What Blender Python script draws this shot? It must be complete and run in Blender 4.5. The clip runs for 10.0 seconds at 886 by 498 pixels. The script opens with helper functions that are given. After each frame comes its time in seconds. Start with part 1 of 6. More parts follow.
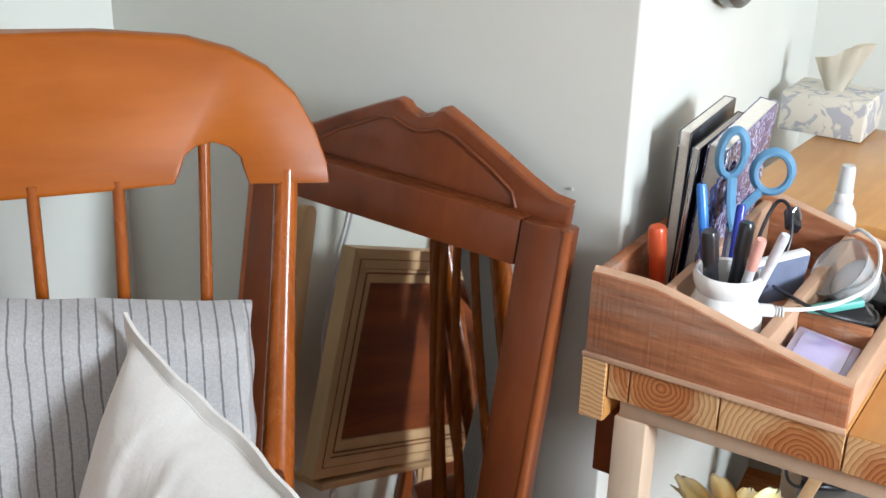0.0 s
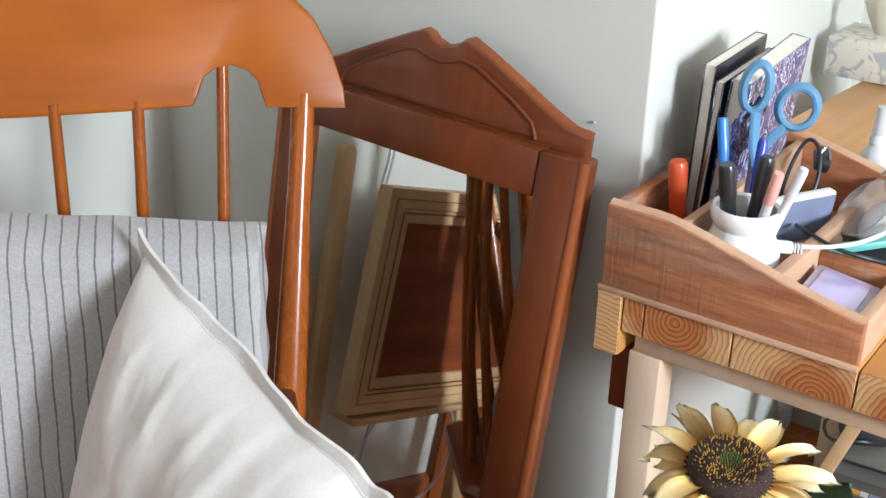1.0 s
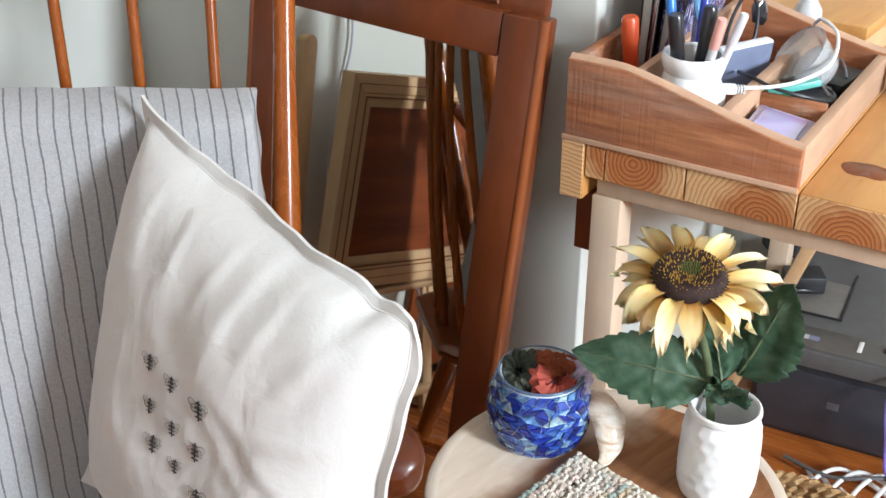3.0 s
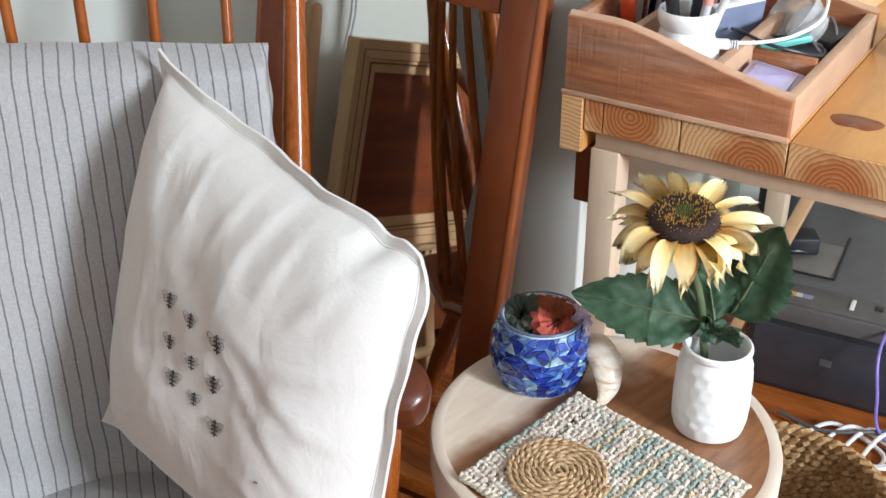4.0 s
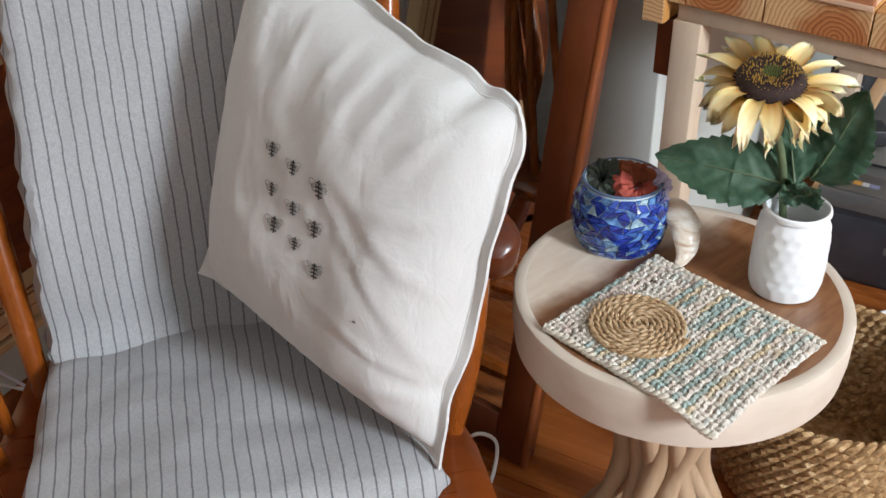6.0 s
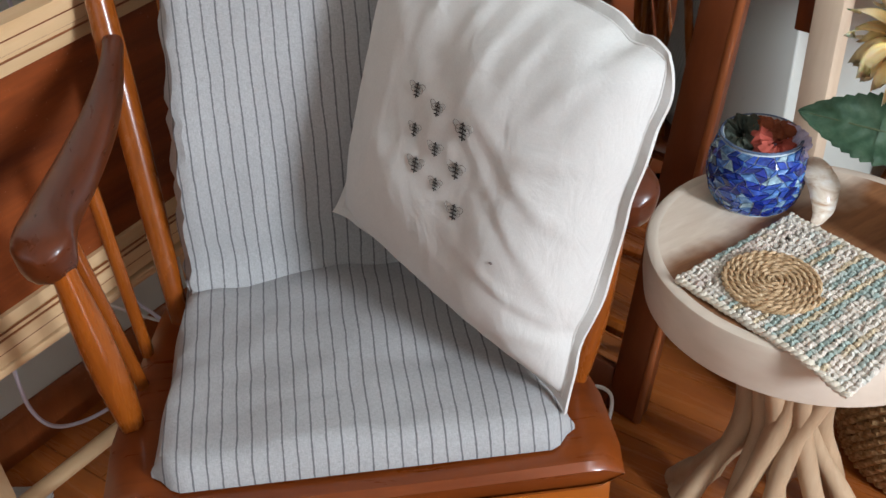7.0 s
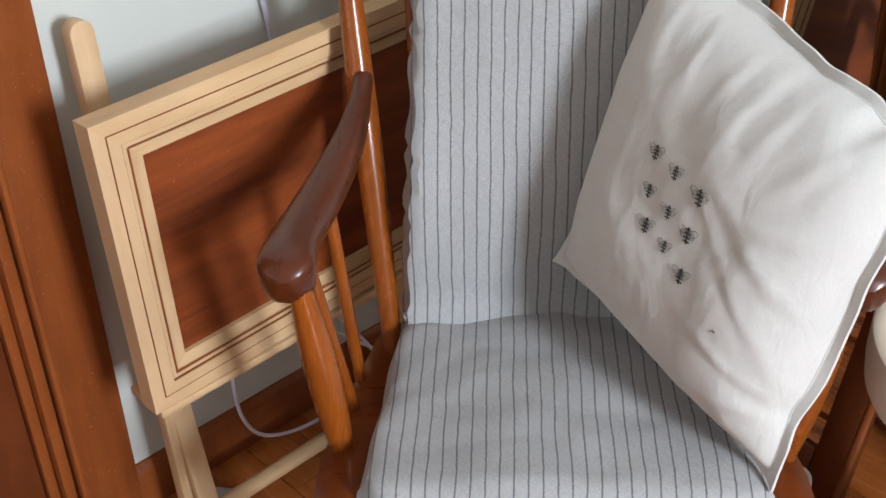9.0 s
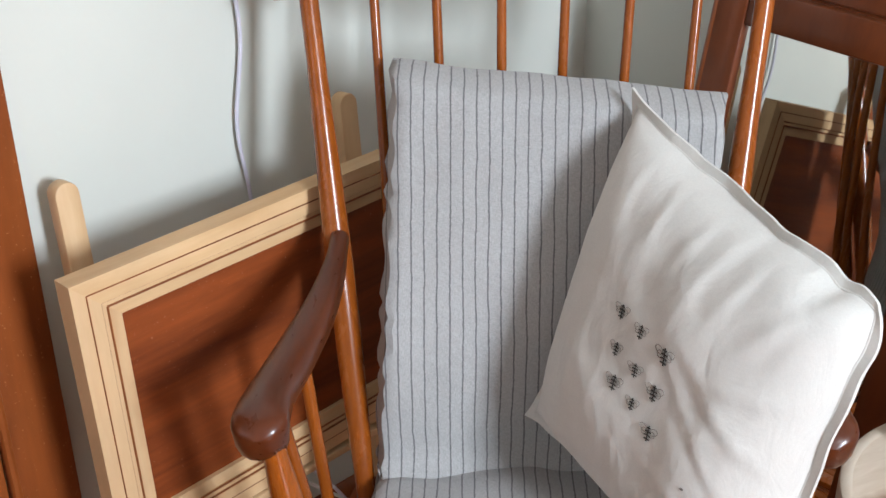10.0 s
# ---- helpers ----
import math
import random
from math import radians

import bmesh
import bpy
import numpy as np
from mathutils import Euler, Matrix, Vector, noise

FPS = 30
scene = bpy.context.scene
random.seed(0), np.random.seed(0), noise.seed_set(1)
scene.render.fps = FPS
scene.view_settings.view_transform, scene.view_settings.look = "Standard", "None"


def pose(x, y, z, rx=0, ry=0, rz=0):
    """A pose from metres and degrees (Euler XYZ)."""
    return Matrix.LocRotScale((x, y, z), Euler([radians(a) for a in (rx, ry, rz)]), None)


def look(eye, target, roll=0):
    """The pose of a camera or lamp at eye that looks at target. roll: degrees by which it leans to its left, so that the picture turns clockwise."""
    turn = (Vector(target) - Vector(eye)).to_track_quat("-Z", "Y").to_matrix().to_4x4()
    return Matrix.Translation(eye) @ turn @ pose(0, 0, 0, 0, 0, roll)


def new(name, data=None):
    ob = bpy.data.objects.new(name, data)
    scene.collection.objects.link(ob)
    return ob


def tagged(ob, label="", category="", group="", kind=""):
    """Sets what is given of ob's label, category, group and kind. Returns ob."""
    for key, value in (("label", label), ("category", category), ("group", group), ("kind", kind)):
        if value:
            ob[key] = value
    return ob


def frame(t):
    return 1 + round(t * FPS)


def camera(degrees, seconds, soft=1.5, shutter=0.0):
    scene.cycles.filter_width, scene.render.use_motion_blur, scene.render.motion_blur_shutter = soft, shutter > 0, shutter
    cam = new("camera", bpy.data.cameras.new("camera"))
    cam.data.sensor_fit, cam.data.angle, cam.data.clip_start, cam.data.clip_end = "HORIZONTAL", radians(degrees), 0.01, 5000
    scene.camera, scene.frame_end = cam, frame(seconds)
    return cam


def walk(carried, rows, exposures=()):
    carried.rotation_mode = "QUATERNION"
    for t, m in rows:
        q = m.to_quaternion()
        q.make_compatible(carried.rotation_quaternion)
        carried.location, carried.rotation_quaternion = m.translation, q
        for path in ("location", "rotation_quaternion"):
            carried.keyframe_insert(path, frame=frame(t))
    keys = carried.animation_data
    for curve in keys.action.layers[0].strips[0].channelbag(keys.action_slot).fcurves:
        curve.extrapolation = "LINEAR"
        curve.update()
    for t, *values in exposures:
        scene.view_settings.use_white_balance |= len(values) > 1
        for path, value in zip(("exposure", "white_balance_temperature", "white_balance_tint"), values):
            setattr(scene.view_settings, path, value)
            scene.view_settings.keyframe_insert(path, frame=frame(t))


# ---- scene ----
cam = camera(42.2, 10.0)
METRES, EYE, TILT, LEAN, TURN = 0.5, 1.3, -23.0, -1.4, 27.2
ROWS = [
    (0.0, 0.0, 0.0, 0.0, -0.0, 0.0, -0.0),
    (0.5, 0.0443, 0.0118, -0.0242, 1.23, -1.2, -0.1),
    (1.0, 0.1124, -0.0061, -0.0648, 3.59, -1.94, -1.35),
    (1.5, 0.1142, -0.0488, -0.0988, 3.05, -2.6, -1.18),
    (2.0, 0.0823, -0.1034, -0.1293, 2.06, -4.34, 0.1),
    (2.5, 0.0559, -0.1616, -0.1571, 0.72, -5.42, 1.39),
    (4.0, 0.0309, -0.3329, -0.2504, 0.45, -6.86, 1.63),
    (4.5, 0.0211, -0.3586, -0.2761, 0.81, -7.85, 1.47),
    (5.0, 0.001, -0.3836, -0.3083, 1.22, -9.35, 1.27),
    (6.5, -0.1011, -0.4567, -0.3748, 4.71, -11.73, 0.31),
    (7.0, -0.1421, -0.4751, -0.3866, 7.82, -12.8, -0.68),
    (7.5, -0.1768, -0.4886, -0.3907, 10.66, -13.19, -1.86),
    (8.0, -0.2041, -0.5048, -0.3958, 13.48, -13.23, -3.2),
    (8.5, -0.2243, -0.5192, -0.385, 15.94, -13.04, -4.19),
    (9.0, -0.2266, -0.5337, -0.3609, 17.78, -11.32, -4.94),
    (9.5, -0.2112, -0.5549, -0.3361, 17.44, -7.4, -5.02),
    (10.0, -0.1924, -0.5791, -0.311, 16.96, -4.34, -5.02),
]
walk(cam, [(t, pose(0, 0, EYE, TILT, LEAN, TURN) @ pose(METRES * x, METRES * y, METRES * z, 90 + pitch, roll, yaw)) for t, x, y, z, yaw, pitch, roll in ROWS],
     exposures=[(0.0, 0.12), (2.5, 0.20), (4.5, -0.02), (6.4, -0.26), (8.0, -0.26), (9.0, -0.14), (10.0, -0.02)])

# ---- light ----
world = bpy.data.worlds.new("daylight")
scene.world = world
world.use_nodes = True
wn = world.node_tree
sky = wn.nodes.new("ShaderNodeTexSky")
sky.sky_type, sky.sun_disc = "NISHITA", False
sky.sun_elevation, sky.sun_rotation = radians(30), radians(62)
wn.links.new(sky.outputs[0], wn.nodes["Background"].inputs[0])
wn.nodes["Background"].inputs[1].default_value = 0.12


def area_light(name, m, width, height, watts, colour):
    data = bpy.data.lights.new(name, "AREA")
    data.shape, data.size, data.size_y, data.energy, data.color = "RECTANGLE", width, height, watts, colour
    ob = new(name, data)
    ob.matrix_world = m
    return ob


area_light("window_daylight", look((2.72, -0.20, 1.75), (-0.7, 0.50, 0.62)), 0.55, 0.9, 172, (0.79, 0.885, 1.0))
# added weak fill from behind the camera to lift the walls; no known source
area_light("rear_fill", look((-0.30, -2.54, 1.63), (-0.45, 1.0, 0.8)), 1.3, 0.9, 5, (0.82, 0.89, 1.0))

# ---- materials ----


class Nodes:
    """A small builder for node materials."""

    def __init__(self, name, rough=0.5, metal=0.0, coat=0.0, spec=0.5):
        self.mat = bpy.data.materials.new(name)
        self.mat.use_nodes = True
        self.tree = self.mat.node_tree
        self.bsdf = self.tree.nodes["Principled BSDF"]
        self.bsdf.inputs["Roughness"].default_value = rough
        self.bsdf.inputs["Metallic"].default_value = metal
        self.bsdf.inputs["Coat Weight"].default_value = coat
        self.bsdf.inputs["Coat Roughness"].default_value = 0.12
        self.bsdf.inputs["Specular IOR Level"].default_value = spec
        self.coords = None

    def node(self, kind, **values):
        n = self.tree.nodes.new(kind)
        for k, v in values.items():
            n.inputs[k.replace("_", " ")].default_value = v
        return n

    def link(self, a, b):
        self.tree.links.new(a, b)
        return b

    def place(self, scale=(1, 1, 1), turn=(0, 0, 0)):
        """Object coordinates, shifted at random for each object, scaled."""
        if self.coords is None:
            tc = self.tree.nodes.new("ShaderNodeTexCoord")
            info = self.tree.nodes.new("ShaderNodeObjectInfo")
            mul = self.tree.nodes.new("ShaderNodeMath")
            mul.operation = "MULTIPLY"
            mul.inputs[1].default_value = 17.0
            self.link(info.outputs["Random"], mul.inputs[0])
            add = self.tree.nodes.new("ShaderNodeVectorMath")
            self.link(tc.outputs["Object"], add.inputs[0])
            self.link(mul.outputs[0], add.inputs[1])
            self.coords, self.plain, self.info = add.outputs[0], tc.outputs["Object"], info
        mp = self.tree.nodes.new("ShaderNodeMapping")
        mp.inputs["Scale"].default_value = scale
        mp.inputs["Rotation"].default_value = [radians(a) for a in turn]
        self.link(self.coords, mp.inputs[0])
        return mp.outputs[0]

    def noise(self, vec, scale, detail=4, rough=0.55, distort=0.0):
        n = self.node("ShaderNodeTexNoise", Scale=scale, Detail=detail, Roughness=rough, Distortion=distort)
        self.link(vec, n.inputs["Vector"])
        return n.outputs["Fac"]

    def ramp(self, fac, stops):
        r = self.tree.nodes.new("ShaderNodeValToRGB")
        e = r.color_ramp.elements
        while len(e) < len(stops):
            e.new(0.5)
        for el, (pos, col) in zip(e, stops):
            el.position, el.color = pos, (*col, 1) if len(col) == 3 else col
        self.link(fac, r.inputs[0])
        return r.outputs[0]

    def mix(self, fac, a, b, mode="MIX"):
        m = self.tree.nodes.new("ShaderNodeMix")
        m.data_type, m.blend_type = "RGBA", mode
        for sock, v in ((m.inputs[0], fac), (m.inputs[6], a), (m.inputs[7], b)):
            if isinstance(v, (int, float)):
                sock.default_value = v
            elif isinstance(v, tuple):
                sock.default_value = (*v, 1)
            else:
                self.link(v, sock)
        return m.outputs[2]

    def math(self, op, a, b=0.0, c=0.0):
        m = self.tree.nodes.new("ShaderNodeMath")
        m.operation = op
        for sock, v in zip(m.inputs, (a, b, c)):
            if isinstance(v, (int, float)):
                sock.default_value = v
            else:
                self.link(v, sock)
        return m.outputs[0]

    def bump(self, height, strength=0.3, dist=0.001):
        b = self.node("ShaderNodeBump", Strength=strength, Distance=dist)
        self.link(height, b.inputs["Height"])
        old = self.bsdf.inputs["Normal"]
        if old.is_linked:
            self.link(old.links[0].from_socket, b.inputs["Normal"])
        self.link(b.outputs[0], old)

    def colour(self, sock):
        self.link(sock, self.bsdf.inputs["Base Color"])
        return self

    def rough(self, sock):
        self.link(sock, self.bsdf.inputs["Roughness"])


def shade(c, k):
    return tuple(min(1.0, v * k) for v in c)


def wood(name, light, dark, along=(1, 1, 1), rough=0.4, coat=0.0, grain=60.0, contrast=1.0, relief=0.15, worn=None):
    """Wood whose grain is drawn out along the axis with the small factor."""
    n = Nodes(name, rough, coat=coat, spec=0.3)
    v = n.place(along)
    broad = n.noise(v, 6.0, 5, 0.6, 0.8)
    fine = n.noise(v, grain, 6, 0.65, 0.3)
    blotch = n.noise(n.place((1, 1, 1)), 9.0, 3, 0.5)
    f = n.math("ADD", n.math("MULTIPLY", broad, 0.62), n.math("MULTIPLY", fine, 0.38))
    lo, hi = 0.5 - 0.17 / contrast, 0.5 + 0.17 / contrast
    col = n.ramp(f, [(max(0, lo), dark), (min(1, hi), light)])
    col = n.mix(0.45, col, n.ramp(blotch, [(0.3, (0.62, 0.62, 0.62)), (0.7, (1.0, 1.0, 1.0))]), "MULTIPLY")
    if worn:
        scr = n.noise(n.place((3, 40, 40)), 5.0, 3, 0.6)
        col = n.mix(n.ramp(scr, [(0.66, (0, 0, 0)), (0.72, (0.5, 0.5, 0.5))]), col, worn)
    n.colour(col)
    n.rough(n.math("ADD", n.math("MULTIPLY", fine, 0.25), rough - 0.12))
    n.bump(fine, relief, 0.0008)
    return n.mat


def paint(name, base, rough=0.6, spread=0.06, relief=0.12, scale=90.0):
    n = Nodes(name, rough)
    v = n.place()
    big = n.noise(v, 2.2, 4, 0.55)
    col = n.ramp(big, [(0.3, shade(base, 1 - spread)), (0.7, shade(base, 1 + spread * 0.6))])
    speck = n.noise(v, 38.0, 4, 0.7)
    col = n.mix(n.ramp(speck, [(0.70, (0, 0, 0)), (0.78, (0.25, 0.25, 0.25))]), col, shade(base, 0.72))
    n.colour(col)
    n.bump(n.noise(v, scale, 3, 0.6), relief, 0.0012)
    return n.mat


def plain(name, base, rough=0.45, metal=0.0, coat=0.0, spread=0.12, scale=30.0, relief=0.05, alpha=1.0, transmission=0.0):
    n = Nodes(name, rough, metal, coat)
    v = n.place()
    f = n.noise(v, scale, 4, 0.6)
    n.colour(n.ramp(f, [(0.3, shade(base, 1 - spread)), (0.7, shade(base, 1 + spread))]))
    n.bump(n.noise(v, scale * 6, 3, 0.6), relief, 0.0006)
    n.bsdf.inputs["Alpha"].default_value = alpha
    n.bsdf.inputs["Transmission Weight"].default_value = transmission
    return n.mat


def cloth(name, base, weave=900.0, spread=0.14, relief=0.4, soft=0.25):
    n = Nodes(name, 0.9, spec=0.2)
    v = n.place()
    f = n.noise(v, 40.0, 4, 0.6)
    thread = n.noise(n.place((weave, weave, weave * 0.12)), 1.0, 2, 0.5)
    n.colour(n.mix(0.18, n.ramp(f, [(0.3, shade(base, 1 - spread)), (0.7, shade(base, 1 + spread))]), n.ramp(thread, [(0.35, shade(base, 0.75)), (0.65, shade(base, 1.12))])))
    n.bump(thread, relief, 0.0005)
    n.bsdf.inputs["Sheen Weight"].default_value = soft
    return n.mat


def striped_cloth(name, base, stripe, pitch):
    """Linen ticking with thin dark stripes across local x."""
    n = Nodes(name, 0.92, spec=0.15)
    v = n.place()
    sep = n.node("ShaderNodeSeparateXYZ")
    n.link(n.plain, sep.inputs[0])
    wob = n.math("MULTIPLY", n.math("SUBTRACT", n.noise(v, 14.0, 3), 0.5), 0.006)
    x = n.math("DIVIDE", n.math("ADD", sep.outputs[0], wob), pitch)
    fr = n.math("ABSOLUTE", n.math("SUBTRACT", n.math("FRACT", x), 0.5))
    weave_a = n.noise(n.place((1500, 250, 250)), 1.0, 2, 0.5)
    weave_b = n.noise(n.place((250, 1500, 1500)), 1.0, 2, 0.5)
    weave = n.math("MULTIPLY", n.math("ADD", weave_a, weave_b), 0.5)
    line = n.math("LESS_THAN", n.math("ADD", fr, n.math("MULTIPLY", n.math("SUBTRACT", weave, 0.5), 0.12)), 0.062)
    ground = n.ramp(weave, [(0.36, shade(base, 0.74)), (0.64, shade(base, 1.12))])
    ground = n.mix(0.3, ground, n.ramp(n.noise(v, 8.0, 4), [(0.3, shade(base, 0.85)), (0.7, shade(base, 1.1))]))
    n.colour(n.mix(n.math("MULTIPLY", line, 0.74), ground, stripe))
    n.bump(weave, 0.25, 0.0005)
    n.bump(n.noise(v, 32.0, 4, 0.6), 0.4, 0.006)
    n.bsdf.inputs["Sheen Weight"].default_value = 0.15
    return n.mat


def end_grain(name):
    """Sawn ends of boards with their growth rings, a new pith for each board."""
    n = Nodes(name, 0.5)
    v = n.place()
    off = n.node("ShaderNodeVectorMath")
    off.operation = "ADD"
    comb = n.node("ShaderNodeCombineXYZ")
    n.link(n.math("MULTIPLY", n.math("SUBTRACT", n.info.outputs["Random"], 0.5), 0.06), comb.inputs[0])
    n.link(n.math("MULTIPLY", n.math("SUBTRACT", n.math("FRACT", n.math("MULTIPLY", n.info.outputs["Random"], 7.3)), 0.45), 0.045), comb.inputs[2])
    n.link(n.plain, off.inputs[0])
    n.link(comb.outputs[0], off.inputs[1])
    sep = n.node("ShaderNodeSeparateXYZ")
    n.link(off.outputs[0], sep.inputs[0])
    flat = n.node("ShaderNodeCombineXYZ")
    n.link(sep.outputs[0], flat.inputs[0])
    n.link(sep.outputs[2], flat.inputs[2])
    size = n.node("ShaderNodeVectorMath")
    size.operation = "LENGTH"
    n.link(flat.outputs[0], size.inputs[0])
    r = n.math("ADD", size.outputs["Value"], n.math("MULTIPLY", n.math("SUBTRACT", n.noise(v, 28.0, 3), 0.5), 0.012))
    ring = n.math("FRACT", n.math("DIVIDE", r, 0.0052))
    patch = n.math("ADD", r, n.math("MULTIPLY", n.math("SUBTRACT", n.noise(v, 55.0, 4, 0.6), 0.5), 0.030))
    heart = n.ramp(ring, [(0.0, (0.50, 0.21, 0.07)), (0.55, (0.38, 0.125, 0.036)), (1.0, (0.19, 0.048, 0.013))])
    sap = n.ramp(ring, [(0.0, (0.66, 0.44, 0.23)), (0.6, (0.57, 0.33, 0.145)), (1.0, (0.36, 0.15, 0.05))])
    mask = n.ramp(n.math("MULTIPLY", patch, 10.0), [(0.30, (0, 0, 0)), (0.50, (1, 1, 1))])
    n.colour(n.mix(mask, heart, sap))
    n.bump(ring, 0.15, 0.0006)
    return n.mat


PAINT_WALL = paint("wall_paint", (0.59, 0.60, 0.545))
PAINT_CEILING = paint("ceiling_paint", (0.8, 0.8, 0.77))
MAPLE = wood("stained_maple", (0.375, 0.100, 0.005), (0.25, 0.057, 0.003), (0.35, 1, 2.2), 0.40, 0.0, 26, 0.8, 0.04)
MAPLE_POST = wood("stained_maple_turned", (0.36, 0.090, 0.009), (0.19, 0.042, 0.005), (2.5, 2.5, 0.25), 0.26, 0.35, 30, 0.8, 0.05)
MAPLE_SEAT = wood("worn_maple_seat", (0.24, 0.054, 0.008), (0.11, 0.021, 0.004), (0.3, 2.0, 2.0), 0.3, 0.3, 30, 0.9, 0.06)
MAPLE_ARM = wood("dark_maple_arm", (0.125, 0.028, 0.007), (0.050, 0.011, 0.004), (2.2, 0.4, 2.2), 0.30, 0.25, 30, 0.8, 0.0)
MAHOGANY = wood("mahogany_frame", (0.185, 0.046, 0.013), (0.092, 0.022, 0.007), (1.5, 2, 0.4), 0.34, 0.15, 40, 0.9, 0.05)
MAHOGANY_EDGE = wood("mahogany_edge", (0.30, 0.085, 0.024), (0.18, 0.044, 0.013), (1.5, 2, 0.4), 0.3, 0.4, 40, 0.8, 0.05)
CASING = wood("stained_door_casing", (0.32, 0.085, 0.018), (0.17, 0.038, 0.009), (2, 2, 0.2), 0.4, 0.2, 30, 0.8, 0.08, (0.5, 0.25, 0.12))
PINE = wood("pale_pine", (0.74, 0.51, 0.29), (0.56, 0.33, 0.15), (2, 0.25, 2), 0.5, 0.05, 35, 0.8, 0.1)
PINE_UP = wood("pale_pine_upright", (0.72, 0.50, 0.29), (0.56, 0.34, 0.17), (2, 2, 0.25), 0.5, 0.05, 35, 0.8, 0.1)
PINE_RAW = wood("raw_pine", (0.73, 0.58, 0.43), (0.60, 0.44, 0.30), (2, 2, 0.25), 0.6, 0.0, 40, 0.8, 0.12)
PINE_TOP = wood("varnished_pine_top", (0.68, 0.36, 0.12), (0.50, 0.215, 0.055), (2.4, 0.28, 2), 0.32, 0.3, 30, 0.9, 0.06)
PINE_LINE = wood("stained_inlay", (0.30, 0.10, 0.03), (0.17, 0.05, 0.015), (2, 0.25, 2), 0.5)
BOARD_PANEL = wood("brown_panel", (0.30, 0.066, 0.013), (0.12, 0.024, 0.006), (1.5, 0.3, 3.2), 0.46, 0.0, 18, 1.1, 0.2, (0.40, 0.20, 0.13))


def barn_wood(name):
    """Weathered boards: grain along x, grey and red-brown bands, saw marks across."""
    n = Nodes(name, 0.78, spec=0.25)
    v = n.place()
    band = n.noise(n.place((2.2, 6, 17)), 1.0, 4, 0.6, 0.6)
    col = n.ramp(band, [(0.28, (0.36, 0.23, 0.165)), (0.42, (0.38, 0.150, 0.070)), (0.58, (0.48, 0.205, 0.095)), (0.72, (0.29, 0.115, 0.060))])
    grain = n.noise(n.place((14, 60, 150)), 1.0, 5, 0.65)
    col = n.mix(0.5, col, n.ramp(grain, [(0.34, (0.42, 0.36, 0.33)), (0.62, (1.1, 1.08, 1.05))]), "MULTIPLY")
    saw = n.noise(n.place((230, 30, 7)), 1.0, 3, 0.6)
    col = n.mix(n.ramp(saw, [(0.60, (0, 0, 0)), (0.74, (0.45, 0.45, 0.45))]), col, (0.17, 0.075, 0.045))
    pale = n.noise(n.place((10, 30, 50)), 1.0, 4, 0.6)
    col = n.mix(n.ramp(pale, [(0.62, (0, 0, 0)), (0.72, (0.5, 0.5, 0.5))]), col, (0.56, 0.43, 0.33))
    n.colour(col)
    n.bump(n.math("ADD", grain, saw), 0.5, 0.0012)
    return n.mat


SALVAGED = barn_wood("salvaged_barn_wood")
SALVAGED_CUT = wood("cut_barn_wood", (0.62, 0.40, 0.26), (0.46, 0.27, 0.17), (1, 0.4, 2), 0.7, 0.0, 40, 0.9, 0.2)
END_GRAIN = end_grain("pine_end_grain")
FLOOR_WOOD = wood("floor_boards", (0.42, 0.125, 0.026), (0.23, 0.060, 0.014), (2.5, 0.2, 2), 0.28, 0.35, 22, 0.8, 0.08)
TICKING = striped_cloth("striped_ticking", (0.365, 0.362, 0.355), (0.07, 0.065, 0.075), 0.0148)

# ---- mesh helpers ----


def obj(name, bm, mat, parent=None, label="", m=None, smooth=True):
    me = bpy.data.meshes.new(name)
    bmesh.ops.recalc_face_normals(bm, faces=bm.faces)
    bm.to_mesh(me)
    bm.free()
    if smooth:
        me.polygons.foreach_set("use_smooth", [True] * len(me.polygons))
        me.set_sharp_from_angle(angle=radians(38))
    me.materials.append(mat)
    ob = new(name, me)
    if m is not None:
        ob.matrix_basis = m
    if parent is not None:
        ob.parent = parent
    if label:
        ob["label"] = label
    return ob


def part(name, bm, mat, parent, label="", m=None, smooth=True):
    return obj(name, bm, mat, parent, label, m, smooth)


def thing(name, m, label, category, group="", kind=""):
    ob = new(name)
    ob.empty_display_size = 0.05
    ob.matrix_basis = m
    return tagged(ob, label, category, group, kind)


def box(bm, lo, hi, bevel=0.0, seg=2, m=None):
    lo, hi = Vector(lo), Vector(hi)
    tmp = bmesh.new()
    bmesh.ops.create_cube(tmp, size=1.0)
    for v in tmp.verts:
        v.co = Vector(((v.co[i] + 0.5) * (hi[i] - lo[i]) + lo[i] for i in range(3)))
    if bevel:
        bmesh.ops.bevel(tmp, geom=tmp.edges[:], offset=bevel, segments=seg, profile=0.5, affect="EDGES")
    if m is not None:
        tmp.transform(m)
    merge(bm, tmp)
    return bm


def merge(bm, tmp):
    me = bpy.data.meshes.new("tmp")
    tmp.to_mesh(me)
    tmp.free()
    bm.from_mesh(me)
    bpy.data.meshes.remove(me)


